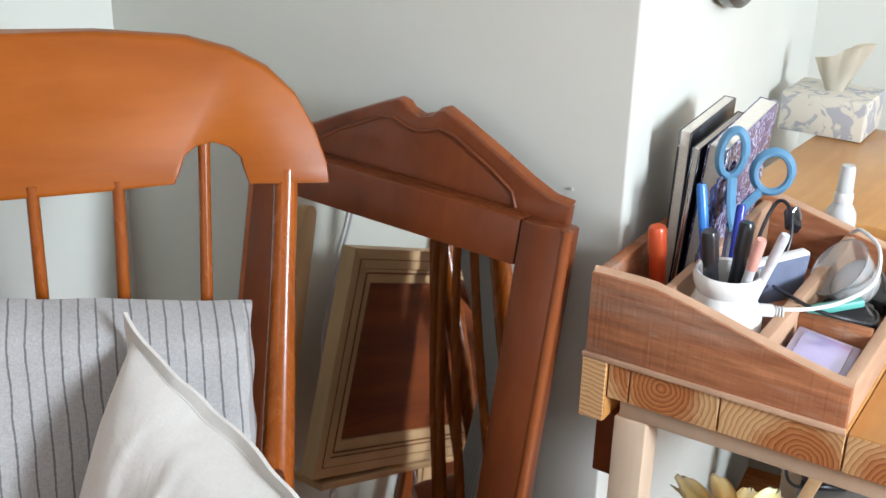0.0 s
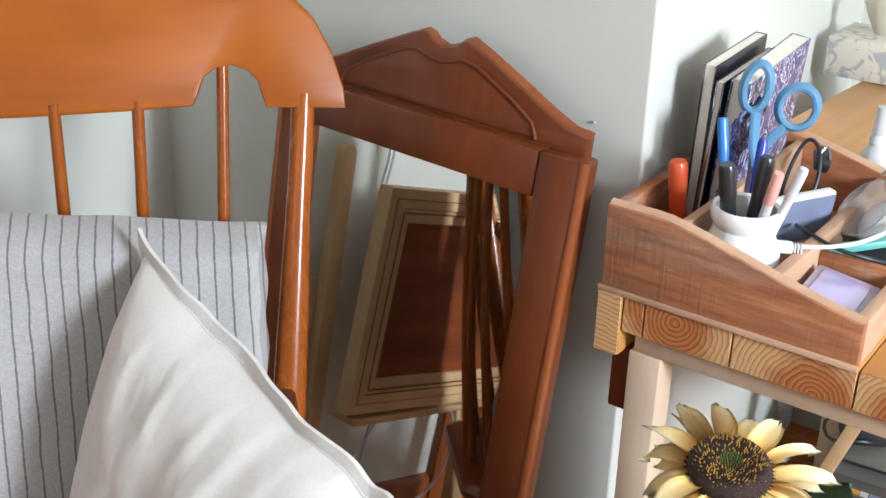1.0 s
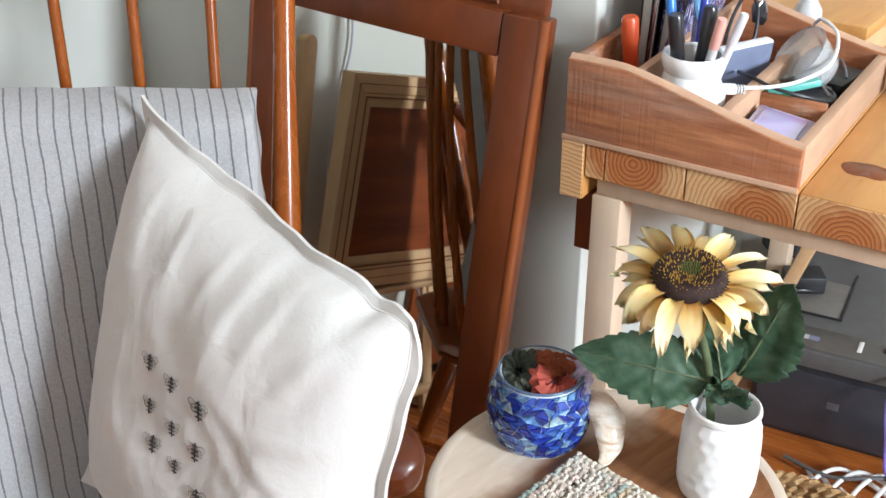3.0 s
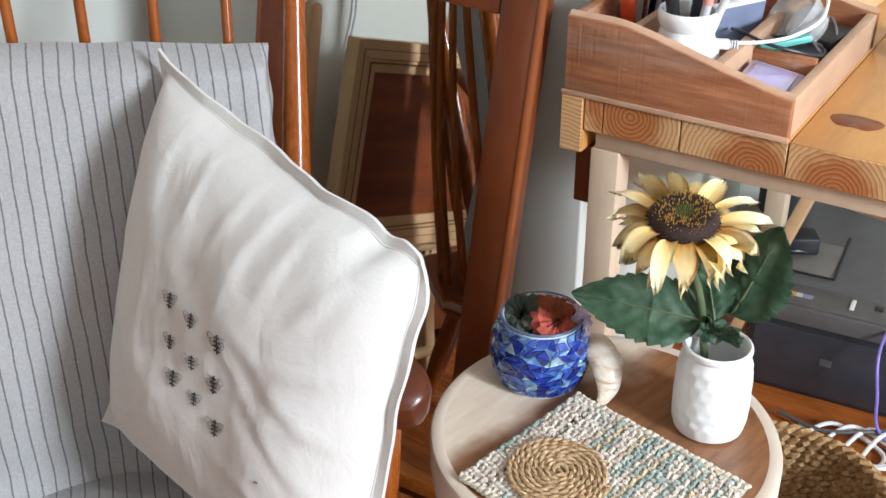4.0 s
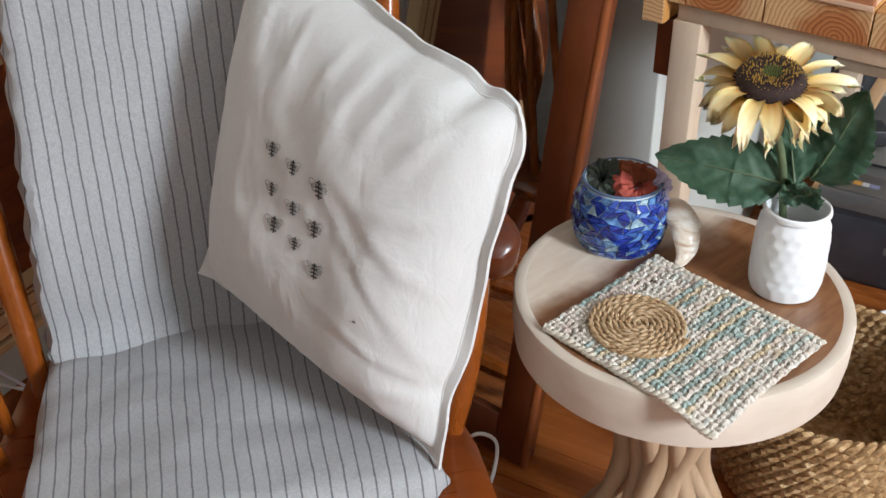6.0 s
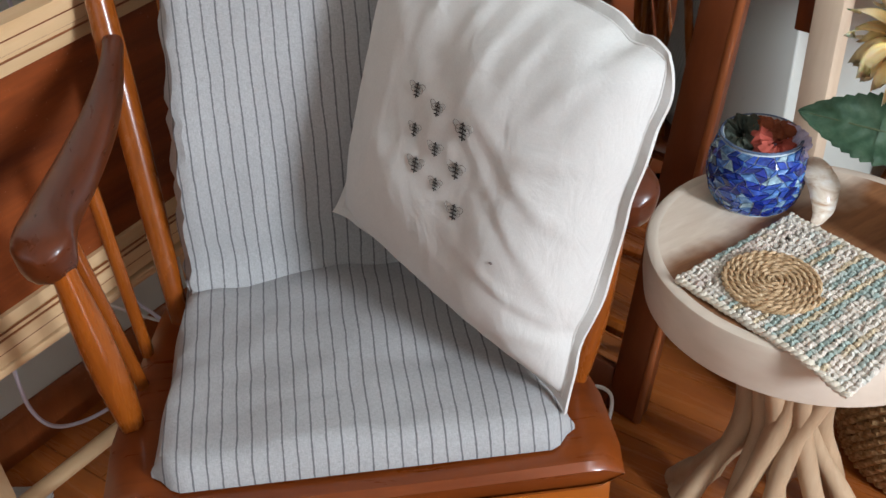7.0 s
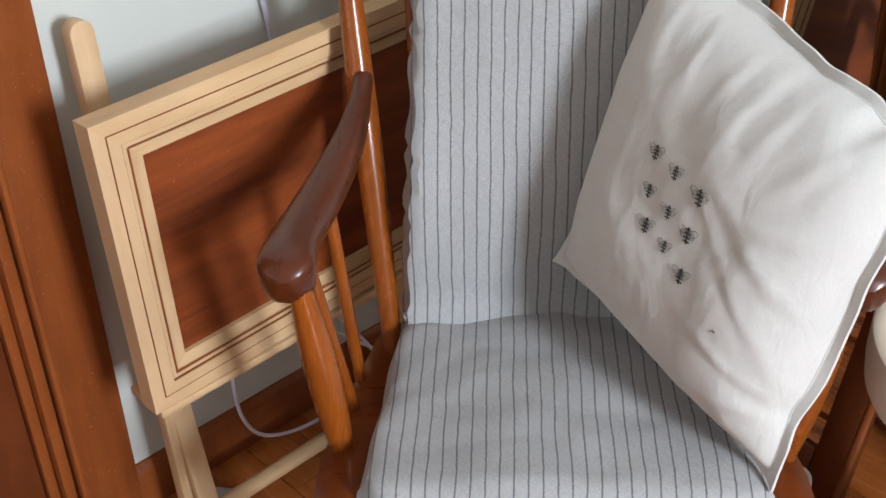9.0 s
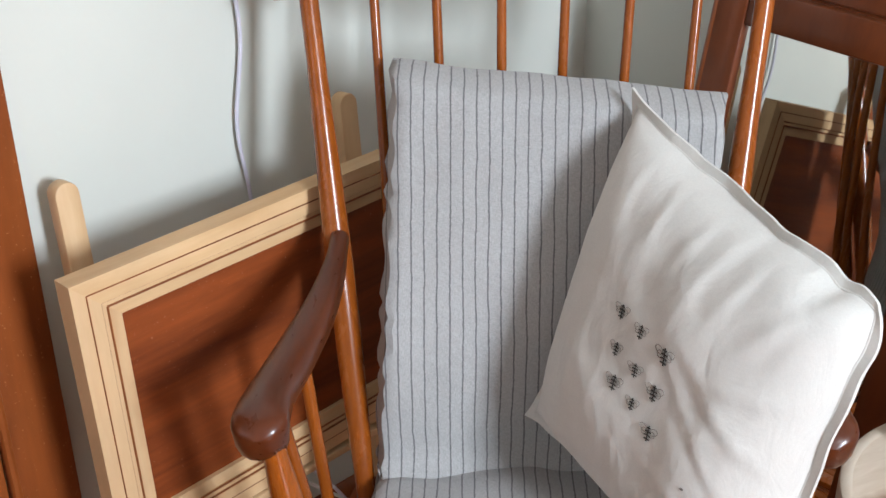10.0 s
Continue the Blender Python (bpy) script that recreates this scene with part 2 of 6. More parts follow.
def tube(bm, pts, radii, seg=12, flat=1.0, caps=True):
    """A round bar along points; radii one for each point; flat squeezes it across."""
    pts = [Vector(p) for p in pts]
    if isinstance(radii, (int, float)):
        radii = [radii] * len(pts)
    d = (pts[1] - pts[0]).normalized()
    side = d.orthogonal().normalized()
    rings = []
    for i, p in enumerate(pts):
        t = (pts[min(i + 1, len(pts) - 1)] - pts[max(i - 1, 0)]).normalized()
        side = (side - t * side.dot(t)).normalized()
        up = t.cross(side)
        rings.append([bm.verts.new(p + radii[i] * (math.cos(a) * side + flat * math.sin(a) * up)) for a in (2 * math.pi * k / seg for k in range(seg))])
    for a, b in zip(rings, rings[1:]):
        for k in range(seg):
            bm.faces.new((a[k], a[(k + 1) % seg], b[(k + 1) % seg], b[k]))
    if caps:
        bm.faces.new(rings[0][::-1])
        bm.faces.new(rings[-1])
    return bm


def smooth_path(pts, n=8):
    """Points along a Catmull-Rom curve through pts."""
    p = [Vector(q) for q in pts]
    p = [2 * p[0] - p[1], *p, 2 * p[-1] - p[-2]]
    out = []
    for i in range(1, len(p) - 2):
        for k in range(n):
            t = k / n
            out.append(0.5 * (2 * p[i] + (p[i + 1] - p[i - 1]) * t + (2 * p[i - 1] - 5 * p[i] + 4 * p[i + 1] - p[i + 2]) * t * t + (3 * p[i] - p[i - 1] - 3 * p[i + 1] + p[i + 2]) * t ** 3))
    return out + [p[-2]]


def lathe(bm, profile, seg=32, wobble=None):
    """Turn (radius, height) pairs about z; a closed cup or solid by its profile."""
    rings = []
    for r, z in profile:
        if r < 1e-5:
            rings.append([bm.verts.new((0, 0, z))])
        else:
            rings.append([bm.verts.new((r * (wobble(a, z) if wobble else 1) * math.cos(a), r * (wobble(a, z) if wobble else 1) * math.sin(a), z)) for a in (2 * math.pi * k / seg for k in range(seg))])
    for a, b in zip(rings, rings[1:]):
        for k in range(seg):
            j = (k + 1) % seg
            q = [a[k % len(a)], a[j % len(a)], b[j % len(b)], b[k % len(b)]]
            q = list(dict.fromkeys(q))
            if len(q) > 2:
                bm.faces.new(q)
    return bm


def prism(bm, outline, depth, bevel=0.0, seg=2):
    """A plate from an outline in x, z, from y = 0 to depth."""
    tmp = bmesh.new()
    f = tmp.faces.new([tmp.verts.new((x, 0, z)) for x, z in outline])
    r = bmesh.ops.extrude_face_region(tmp, geom=[f])
    for v in r["geom"]:
        if isinstance(v, bmesh.types.BMVert):
            v.co.y += depth
    if bevel:
        edges = [e for e in tmp.edges if abs(e.verts[0].co.y - e.verts[1].co.y) < 1e-7]
        bmesh.ops.bevel(tmp, geom=edges, offset=bevel, segments=seg, profile=0.5, affect="EDGES")
    merge(bm, tmp)
    return bm


def sheet(bm, f, nu, nv, thick=0.0):
    """A grid surface f(u, v), u and v from 0 to 1."""
    g = [[bm.verts.new(f(i / nu, j / nv)) for j in range(nv + 1)] for i in range(nu + 1)]
    for i in range(nu):
        for j in range(nv):
            bm.faces.new((g[i][j], g[i + 1][j], g[i + 1][j + 1], g[i][j + 1]))
    if thick:
        bmesh.ops.solidify(bm, geom=bm.faces[:], thickness=thick)
    return bm


def lerp(a, b, t):
    return a + (b - a) * t


def smoothstep(a, b, x):
    t = max(0.0, min(1.0, (x - a) / (b - a)))
    return t * t * (3 - 2 * t)


# ---- the room ----
ROOM_TOP = 2.4
OUTER = Vector((-0.331, 1.075, 0))
CORNER = Vector((-1.13, 1.212, 0))


def wall_between(name, a, b, thick, z0=0.0, z1=ROOM_TOP, label="", holes=()):
    """A wall whose room side runs from a to b, with the room on its right; holes: (from, to, bottom, top) along it."""
    a, b = Vector((*a, 0)), Vector((*b, 0))
    length = (b - a).length
    ang = math.atan2(b.y - a.y, b.x - a.x)
    bm = bmesh.new()
    x = 0.0
    for s, e, lo, hi in sorted(holes):
        box(bm, (x, 0, z0), (s, thick, z1))
        box(bm, (s, 0, z0), (e, thick, lo))
        box(bm, (s, 0, hi), (e, thick, z1))
        x = e
    box(bm, (x, 0, z0), (length, thick, z1))
    ob = obj(name, bm, PAINT_WALL, m=Matrix.Translation(a) @ Matrix.Rotation(ang, 4, "Z"), smooth=False)
    return tagged(ob, label, "wall", kind="structure")


wall_between("wall_left", (-1.13, -2.6), (-1.13, 1.212), 0.12, label="pale painted wall beside the rocking chair", holes=[(1.8, 2.69, 0.0, 2.05)])
def wall_block(name, foot, label):
    """A wall from its footprint, corners round."""
    bm = bmesh.new()
    f = bm.faces.new([bm.verts.new((x, y, 0)) for x, y in foot])
    r = bmesh.ops.extrude_face_region(bm, geom=[f])
    for v in r["geom"]:
        if isinstance(v, bmesh.types.BMVert):
            v.co.z = ROOM_TOP
    edges = [e for e in bm.edges if abs(e.verts[0].co.z - e.verts[1].co.z) > 1]
    bmesh.ops.bevel(bm, geom=edges, offset=0.004, segments=3, profile=0.5, affect="EDGES")
    return tagged(obj(name, bm, PAINT_WALL), label, "wall", kind="structure")


wall_block("wall_back", [(-1.27, 1.236), (OUTER.x, OUTER.y), (-0.322, 2.06), (-0.45, 2.06), (-0.46, 1.22), (-1.27, 1.37)], "pale grey-green painted wall turning the corner behind the desk")
wall_between("wall_alcove_back", (-0.42, 2.05), (2.8, 2.05), 0.12, label="shaded painted wall at the end of the desk")
wall_between("wall_right", (2.8, 2.17), (2.8, -2.6), 0.12, label="painted wall with a window", holes=[(2.05, 2.69, 1.26, 2.24)])
# the rear opening is made up, placed behind the added fill lamp
wall_between("wall_rear", (2.8, -2.6), (-1.25, -2.6), 0.12, label="painted wall behind the room with an opening behind the fill lamp", holes=[(2.44, 3.76, 1.15, 2.1)])
tagged(obj("ceiling", box(bmesh.new(), (-1.3, -2.75, ROOM_TOP), (2.95, 2.2, ROOM_TOP + 0.1)), PAINT_CEILING, smooth=False), "plain white ceiling", "ceiling", kind="structure")
tagged(obj("ground", box(bmesh.new(), (-1.4, -2.75, -0.12), (2.95, 2.25, -0.006)), plain("subfloor", (0.05, 0.02, 0.01), 0.9), smooth=False), "dark subfloor under the boards", "floor", kind="structure")

# ---- camera-side frame of the rocking chair ----
CHAIR = pose(-0.4535, 0.3100, 0, 0, 0, 42.73)


def back_y(z, off=0.0):
    """Depth of the leaning back at a height."""
    return 0.302 + 0.342 * (z - 0.37) - off


def rocking_chair():
    top = thing("rocking_chair", CHAIR, "glossy orange-brown maple rocking chair with spindle back, standing on floor boards", "chair")
    # seat with a rolled front edge
    bm = bmesh.new()
    cuts = [(-0.012, 0.315, 0.348), (-0.018, 0.325, 0.352), (-0.012, 0.318, 0.3605), (0.02, 0.322, 0.362), (0.10, 0.322, 0.358), (0.22, 0.322, 0.352), (0.335, 0.325, 0.354), (0.405, 0.326, 0.354), (0.420, 0.332, 0.349)]
    rows = []
    for y, z0, z1 in cuts:
        hw = 0.264 - 0.045 * smoothstep(0.12, 0.35, y) - 0.09 * smoothstep(0.34, 0.43, y) - (0.004 if y < -0.01 else 0)
        ring = []
        for k in range(25):
            s = -1 + k / 12
            edge = smoothstep(0.90, 1.0, abs(s))
            ring.append((hw * s, y, lerp(z1 - 0.004 * (1 - s * s), (z0 + z1) / 2, edge * 0.8)))
        for k in range(25):
            s = 1 - k / 12
            edge = smoothstep(0.9, 1.0, abs(s))
            ring.append((hw * s, y + (0.004 if y < 0 else 0), lerp(z0, (z0 + z1) / 2, edge * 0.8)))
        rows.append([bm.verts.new(p) for p in ring])
    for a, b in zip(rows, rows[1:]):
        for k in range(50):
            bm.faces.new((a[k], a[(k + 1) % 50], b[(k + 1) % 50], b[k]))
    bm.faces.new(rows[0])
    bm.faces.new(rows[-1])
    part("seat", bm, MAPLE_SEAT, top, "worn dark-brown wooden seat")
    # apron under the front roll
    part("front_apron", box(bmesh.new(), (-0.252, -0.004, 0.262), (0.252, 0.02, 0.330), 0.006), MAPLE, top, "lighter orange front board")
    # back posts and spindles
    for s in (-1, 1):
        pts, rad = [], []
        for i in range(15):
            t = i / 14
            z = lerp(0.345, 0.94, t)
            pts.append((s * lerp(0.198, 0.2645, t), back_y(z), z))
            rad.append(0.0115 + 0.0055 * math.sin(math.pi * min(1, t * 1.15)) ** 1.3)
        part("back_post", tube(bmesh.new(), pts, rad, 14), MAPLE_POST, top)
    for x in (-0.190, -0.115, -0.039, 0.035, 0.110, 0.190):
        z1 = 0.972 if abs(x) > 0.15 else 0.94
        foot = 0.302 + 0.095 * (1 - (x / 0.23) ** 2)
        pts = [(lerp(x * 0.82, x, t), lerp(foot, back_y(z1), t) + 0.012 * math.sin(math.pi * t), lerp(0.345, z1, t)) for t in (i / 10 for i in range(11))]
        part("back_spindle", tube(bmesh.new(), pts, [0.0075 - 0.0018 * (i / 10) for i in range(11)], 10), MAPLE_POST, top)
    # crest rail: rounded shoulders, a round notch near each end
    half = [(0.0, 1.069), (0.10, 1.068), (0.18, 1.061), (0.222, 1.049), (0.254, 1.032), (0.278, 1.008), (0.293, 0.978), (0.302, 0.948), (0.303, 0.929), (0.228, 0.931), (0.2235, 0.946)]
    half += [(0.1955 + 0.029 * math.cos(a), 0.945 + 0.024 * math.sin(a)) for a in (radians(d) for d in (25, 55, 85, 115, 145))]
    half += [(0.166, 0.945), (0.160, 0.934), (0.10, 0.931), (0.0, 0.930)]
    outline = half + [(-x, z) for x, z in half[-2:0:-1]]
    bm = prism(bmesh.new(), [(x, z - 0.93) for x, z in outline], 0.022, 0.004)
    for v in bm.verts:
        z = v.co.z + 0.93
        v.co = Vector((v.co.x, back_y(z) - 0.014 + v.co.y + 0.012 * (1 - (v.co.x / 0.3) ** 2), z))
    part("crest_rail", bm, MAPLE, top, "broad orange maple top rail with notched ends")
    # arms: curved, swelling to a drooping scroll at the front
    for s in (-1, 1):
        path = smooth_path([(s * 0.228, back_y(0.668) - 0.012, 0.668), (s * 0.230, 0.345, 0.655), (s * 0.240, 0.290, 0.636), (s * 0.258, 0.225, 0.618), (s * 0.273, 0.155, 0.612), (s * 0.276, 0.105, 0.612), (s * 0.274, 0.072, 0.604)], 6)
        n = len(path)
        bm = bmesh.new()
        rings = []
        for i, p in enumerate(path):
            t = i / (n - 1)
            d = (path[min(i + 1, n - 1)] - path[max(i - 1, 0)]).normalized()
            side = Vector((0, 0, 1)).cross(d).normalized()
            up = d.cross(side)
            w = lerp(0.011, 0.022, smoothstep(0.05, 0.6, t)) + 0.007 * smoothstep(0.6, 0.9, t)
            h = lerp(0.012, 0.014, t)
            drop = 0.020 * smoothstep(0.0, 0.2, t) + 0.020 * smoothstep(0.62, 0.93, t)
            end = math.sqrt(max(0.04, 1.0 - max(0.0, (t - 0.86) / 0.14) ** 2))
            ring = []
            for k in range(16):
                a = 2 * math.pi * k / 16
                cx, cz = math.cos(a), math.sin(a)
                cx, cz = math.copysign(abs(cx) ** 0.72, cx), math.copysign(abs(cz) ** 0.72, cz)
                zz = h * cz * end
                if cz < 0:
                    zz = -(h + drop) * abs(cz) * end
                ring.append(bm.verts.new(p + side * (w * cx * end) + up * zz))
            rings.append(ring)
        for a, b in zip(rings, rings[1:]):
            for k in range(16):
                bm.faces.new((a[k], a[(k + 1) % 16], b[(k + 1) % 16], b[k]))
        bm.faces.new(rings[0])
        bm.faces.new(rings[-1])
        part("arm", bm, MAPLE_ARM, top, "dark curved armrest with a rounded scroll end")
        pts = [(s * lerp(0.240, 0.266, t), lerp(0.122, 0.098, t), lerp(0.345, 0.590, t)) for t in (i / 10 for i in range(11))]
        part("arm_post", tube(bmesh.new(), pts, [0.0125 + 0.006 * math.sin(math.pi * min(1, i / 9)) for i in range(11)], 14), MAPLE_POST, top)
        for y0, y1, xt, zt in ((0.185, 0.165, 0.276, 0.606), (0.245, 0.245, 0.259, 0.622)):
            pts = [(s * lerp(0.234, xt, t), lerp(y0, y1, t), lerp(0.345, zt, t)) for t in (i / 6 for i in range(7))]
            part("arm_spindle", tube(bmesh.new(), pts, 0.0075, 10), MAPLE_POST, top)
        # legs
        for y, dy in ((0.05, -0.03), (0.30, 0.05)):
            pts = [(s * lerp(0.19, 0.22, t), lerp(y, y + dy, t), lerp(0.335, 0.035, t)) for t in (i / 8 for i in range(9))]
            part("leg", tube(bmesh.new(), pts, [0.012 + 0.008 * math.sin(math.pi * i / 8) for i in range(9)], 12), MAPLE_POST, top)
        pts = [(s * 0.22, lerp(-0.09, 0.52, t), 0.016 + 0.055 * (2 * t - 0.75) ** 2) for t in (i / 16 for i in range(17))]
        part("rocker", tube(bmesh.new(), pts, 0.016, 8, 0.8), MAPLE_POST, top)
    return top


rocking_chair()


def chair_pad():
    """One folded pad: a back and a seat part joined by a seam."""
    top = thing("chair_pad", CHAIR, "grey-and-black striped linen pad folded over the rocking chair seat and back", "cushion")
    # back: a flat box pad, leaning, slightly skewed
    n = 44

    def back(u, v, face):
        x = lerp(lerp(-0.188, 0.200, u), lerp(-0.166, 0.220, u), v)
        z = lerp(0.386, lerp(0.866, 0.832, u), v)
        z += 0.004 * noise.noise(Vector((u * 6, 1.3, 0))) * smoothstep(0.8, 1, v)
        e = min(u, 1 - u) * 0.386
        e2 = (1 - v) * 0.45
        roll = min(1.0, e / 0.018)
        rollt = min(1.0, e2 / 0.022)
        bulge = math.sqrt(max(0.0, 1 - (1 - roll) ** 2)) * math.sqrt(max(0.0, 1 - (1 - rollt) ** 2))
        rip = 0.0026 * math.sin(v * 70 + 5 * noise.noise(Vector((v * 7, u, 0)))) * smoothstep(0.10, 0.0, u)
        rip += 0.0015 * math.sin(v * 48) * smoothstep(0.93, 1.0, u)
        puff = 0.007 * noise.noise(Vector((u * 3.1, v * 3.4, 2.2))) + 0.003 * math.sin(14 * (v + 0.3 * u) + 4 * noise.noise(Vector((u * 3, v * 3, 6)))) * smoothstep(0.35, 0.05, v) + 0.0022 * noise.noise(Vector((u * 11, v * 7, 5)))
        rear = lerp(0.330 + 0.040 * math.sin(math.pi * min(1, u * 1.05)), back_y(z, 0.012), smoothstep(0.0, 0.75, v))
        low = 0.016 * smoothstep(0.09, 0.0, v)
        y = rear - (0.008 + (0.030 + 0.014 * v + puff + low) * bulge if face else 0)
        return Vector((x + rip * (1 if u < 0.5 else -1), y, z))

    bm = bmesh.new()
    front = [[bm.verts.new(back(i / n, j / n, True)) for j in range(n + 1)] for i in range(n + 1)]
    rear = [[bm.verts.new(back(i / n, j / n, False)) for j in range(n + 1)] for i in range(n + 1)]
    for g in (front, rear):
        for i in range(n):
            for j in range(n):
                bm.faces.new((g[i][j], g[i + 1][j], g[i + 1][j + 1], g[i][j + 1]))
    edge = [(i, 0) for i in range(n)] + [(n, j) for j in range(n)] + [(i, n) for i in range(n, 0, -1)] + [(0, j) for j in range(n, 0, -1)]
    for (a, b), (c, d) in zip(edge, edge[1:] + edge[:1]):
        bm.faces.new((front[a][b], front[c][d], rear[c][d], rear[a][b]))
    part("back_pad", bm, TICKING, top)

    def seat(u, v, face):
        y = lerp(0.006, 0.325 + 0.03 * math.sin(math.pi * u), v)
        # cut-off front corners
        hw = lerp(0.216, 0.192, v)
        s = 2 * u - 1
        cut = 0.026 * smoothstep(0.87, 1.0, abs(s)) * smoothstep(0.12, 0.0, v)
        x = 0.002 + hw * s + 0.003 * noise.noise(Vector((v * 5, s, 1)))
        e = min(1.0, (1 - abs(s)) * hw / 0.02)
        e2 = min(1.0, v * 0.29 / 0.022)
        bulge = math.sqrt(max(0.0, 1 - (1 - e) ** 2)) * math.sqrt(max(0.0, 1 - (1 - e2) ** 2))
        dome = 0.008 * (1 - s * s) * math.sin(math.pi * min(1, v + 0.15))
        crease = -0.006 * math.exp(-((v - 0.90 + 0.03 * math.sin(u * 7)) / 0.02) ** 2) * smoothstep(0.45, 0.0, u)
        puff = 0.006 * noise.noise(Vector((u * 4, v * 4, 9.2))) + 0.0030 * math.sin(9 * (u - 0.6 * v) + 4 * noise.noise(Vector((u * 3, v * 3, 2)))) * smoothstep(0.5, 0.9, v) + 0.0022 * noise.noise(Vector((u * 10, v * 12, 1.5)))
        z = 0.3625 + (0.006 + (0.026 + dome + puff + crease) * bulge if face else 0)
        return Vector((x, y + cut , z))

    bm = bmesh.new()
    front = [[bm.verts.new(seat(i / n, j / n, True)) for j in range(n + 1)] for i in range(n + 1)]
    rear = [[bm.verts.new(seat(i / n, j / n, False)) for j in range(n + 1)] for i in range(n + 1)]
    for g in (front, rear):
        for i in range(n):
            for j in range(n):
                bm.faces.new((g[i][j], g[i + 1][j], g[i + 1][j + 1], g[i][j + 1]))
    for (a, b), (c, d) in zip(edge, edge[1:] + edge[:1]):
        bm.faces.new((front[a][b], front[c][d], rear[c][d], rear[a][b]))
    part("seat_pad", bm, TICKING, top)
    # rolled seam between the two
    pts = []
    for i in range(25):
        u = i / 24
        pts.append((lerp(-0.184, 0.196, u), 0.300 + 0.034 * math.sin(math.pi * min(1, u * 1.05)) - 0.002 * math.sin(u * 8), 0.396 + 0.006 * math.sin(math.pi * min(1, u * 1.5)) + 0.003 * math.sin(u * 21)))
    part("seam_fold", tube(bmesh.new(), pts, [0.008 + 0.003 * math.sin(i * 1.7) for i in range(25)], 10), TICKING, top)
    return top


chair_pad()

# ---- throw pillow ----
def crumpled_linen():
    """Soft washed linen with small crumples."""
    n = Nodes("cream_linen", 0.9, spec=0.2)
    v = n.place()
    base = (0.595, 0.58, 0.545)
    thread = n.math("MULTIPLY", n.math("ADD", n.noise(n.place((1500, 300, 300)), 1.0, 2), n.noise(n.place((300, 300, 1500)), 1.0, 2)), 0.5)
    n.colour(n.mix(0.25, n.ramp(n.noise(v, 22.0, 4), [(0.3, shade(base, 0.95)), (0.7, shade(base, 1.03))]), n.ramp(thread, [(0.36, shade(base, 0.80)), (0.64, shade(base, 1.1))])))
    n.bump(thread, 0.15, 0.0005)
    n.bump(n.noise(n.place((1, 1, 0.6), (0, 35, 20)), 26.0, 4, 0.55, 0.8), 0.26, 0.008)
    n.bsdf.inputs["Sheen Weight"].default_value = 0.2
    return n.mat


LINEN = crumpled_linen()
P_TOP, P_LEFT, P_BOTTOM, P_RIGHT = Vector((0.107, 0.400, 0.853)), Vector((-0.004, 0.318, 0.470)), Vector((0.206, 0.026, 0.391)), Vector((0.301, 0.040, 0.782))


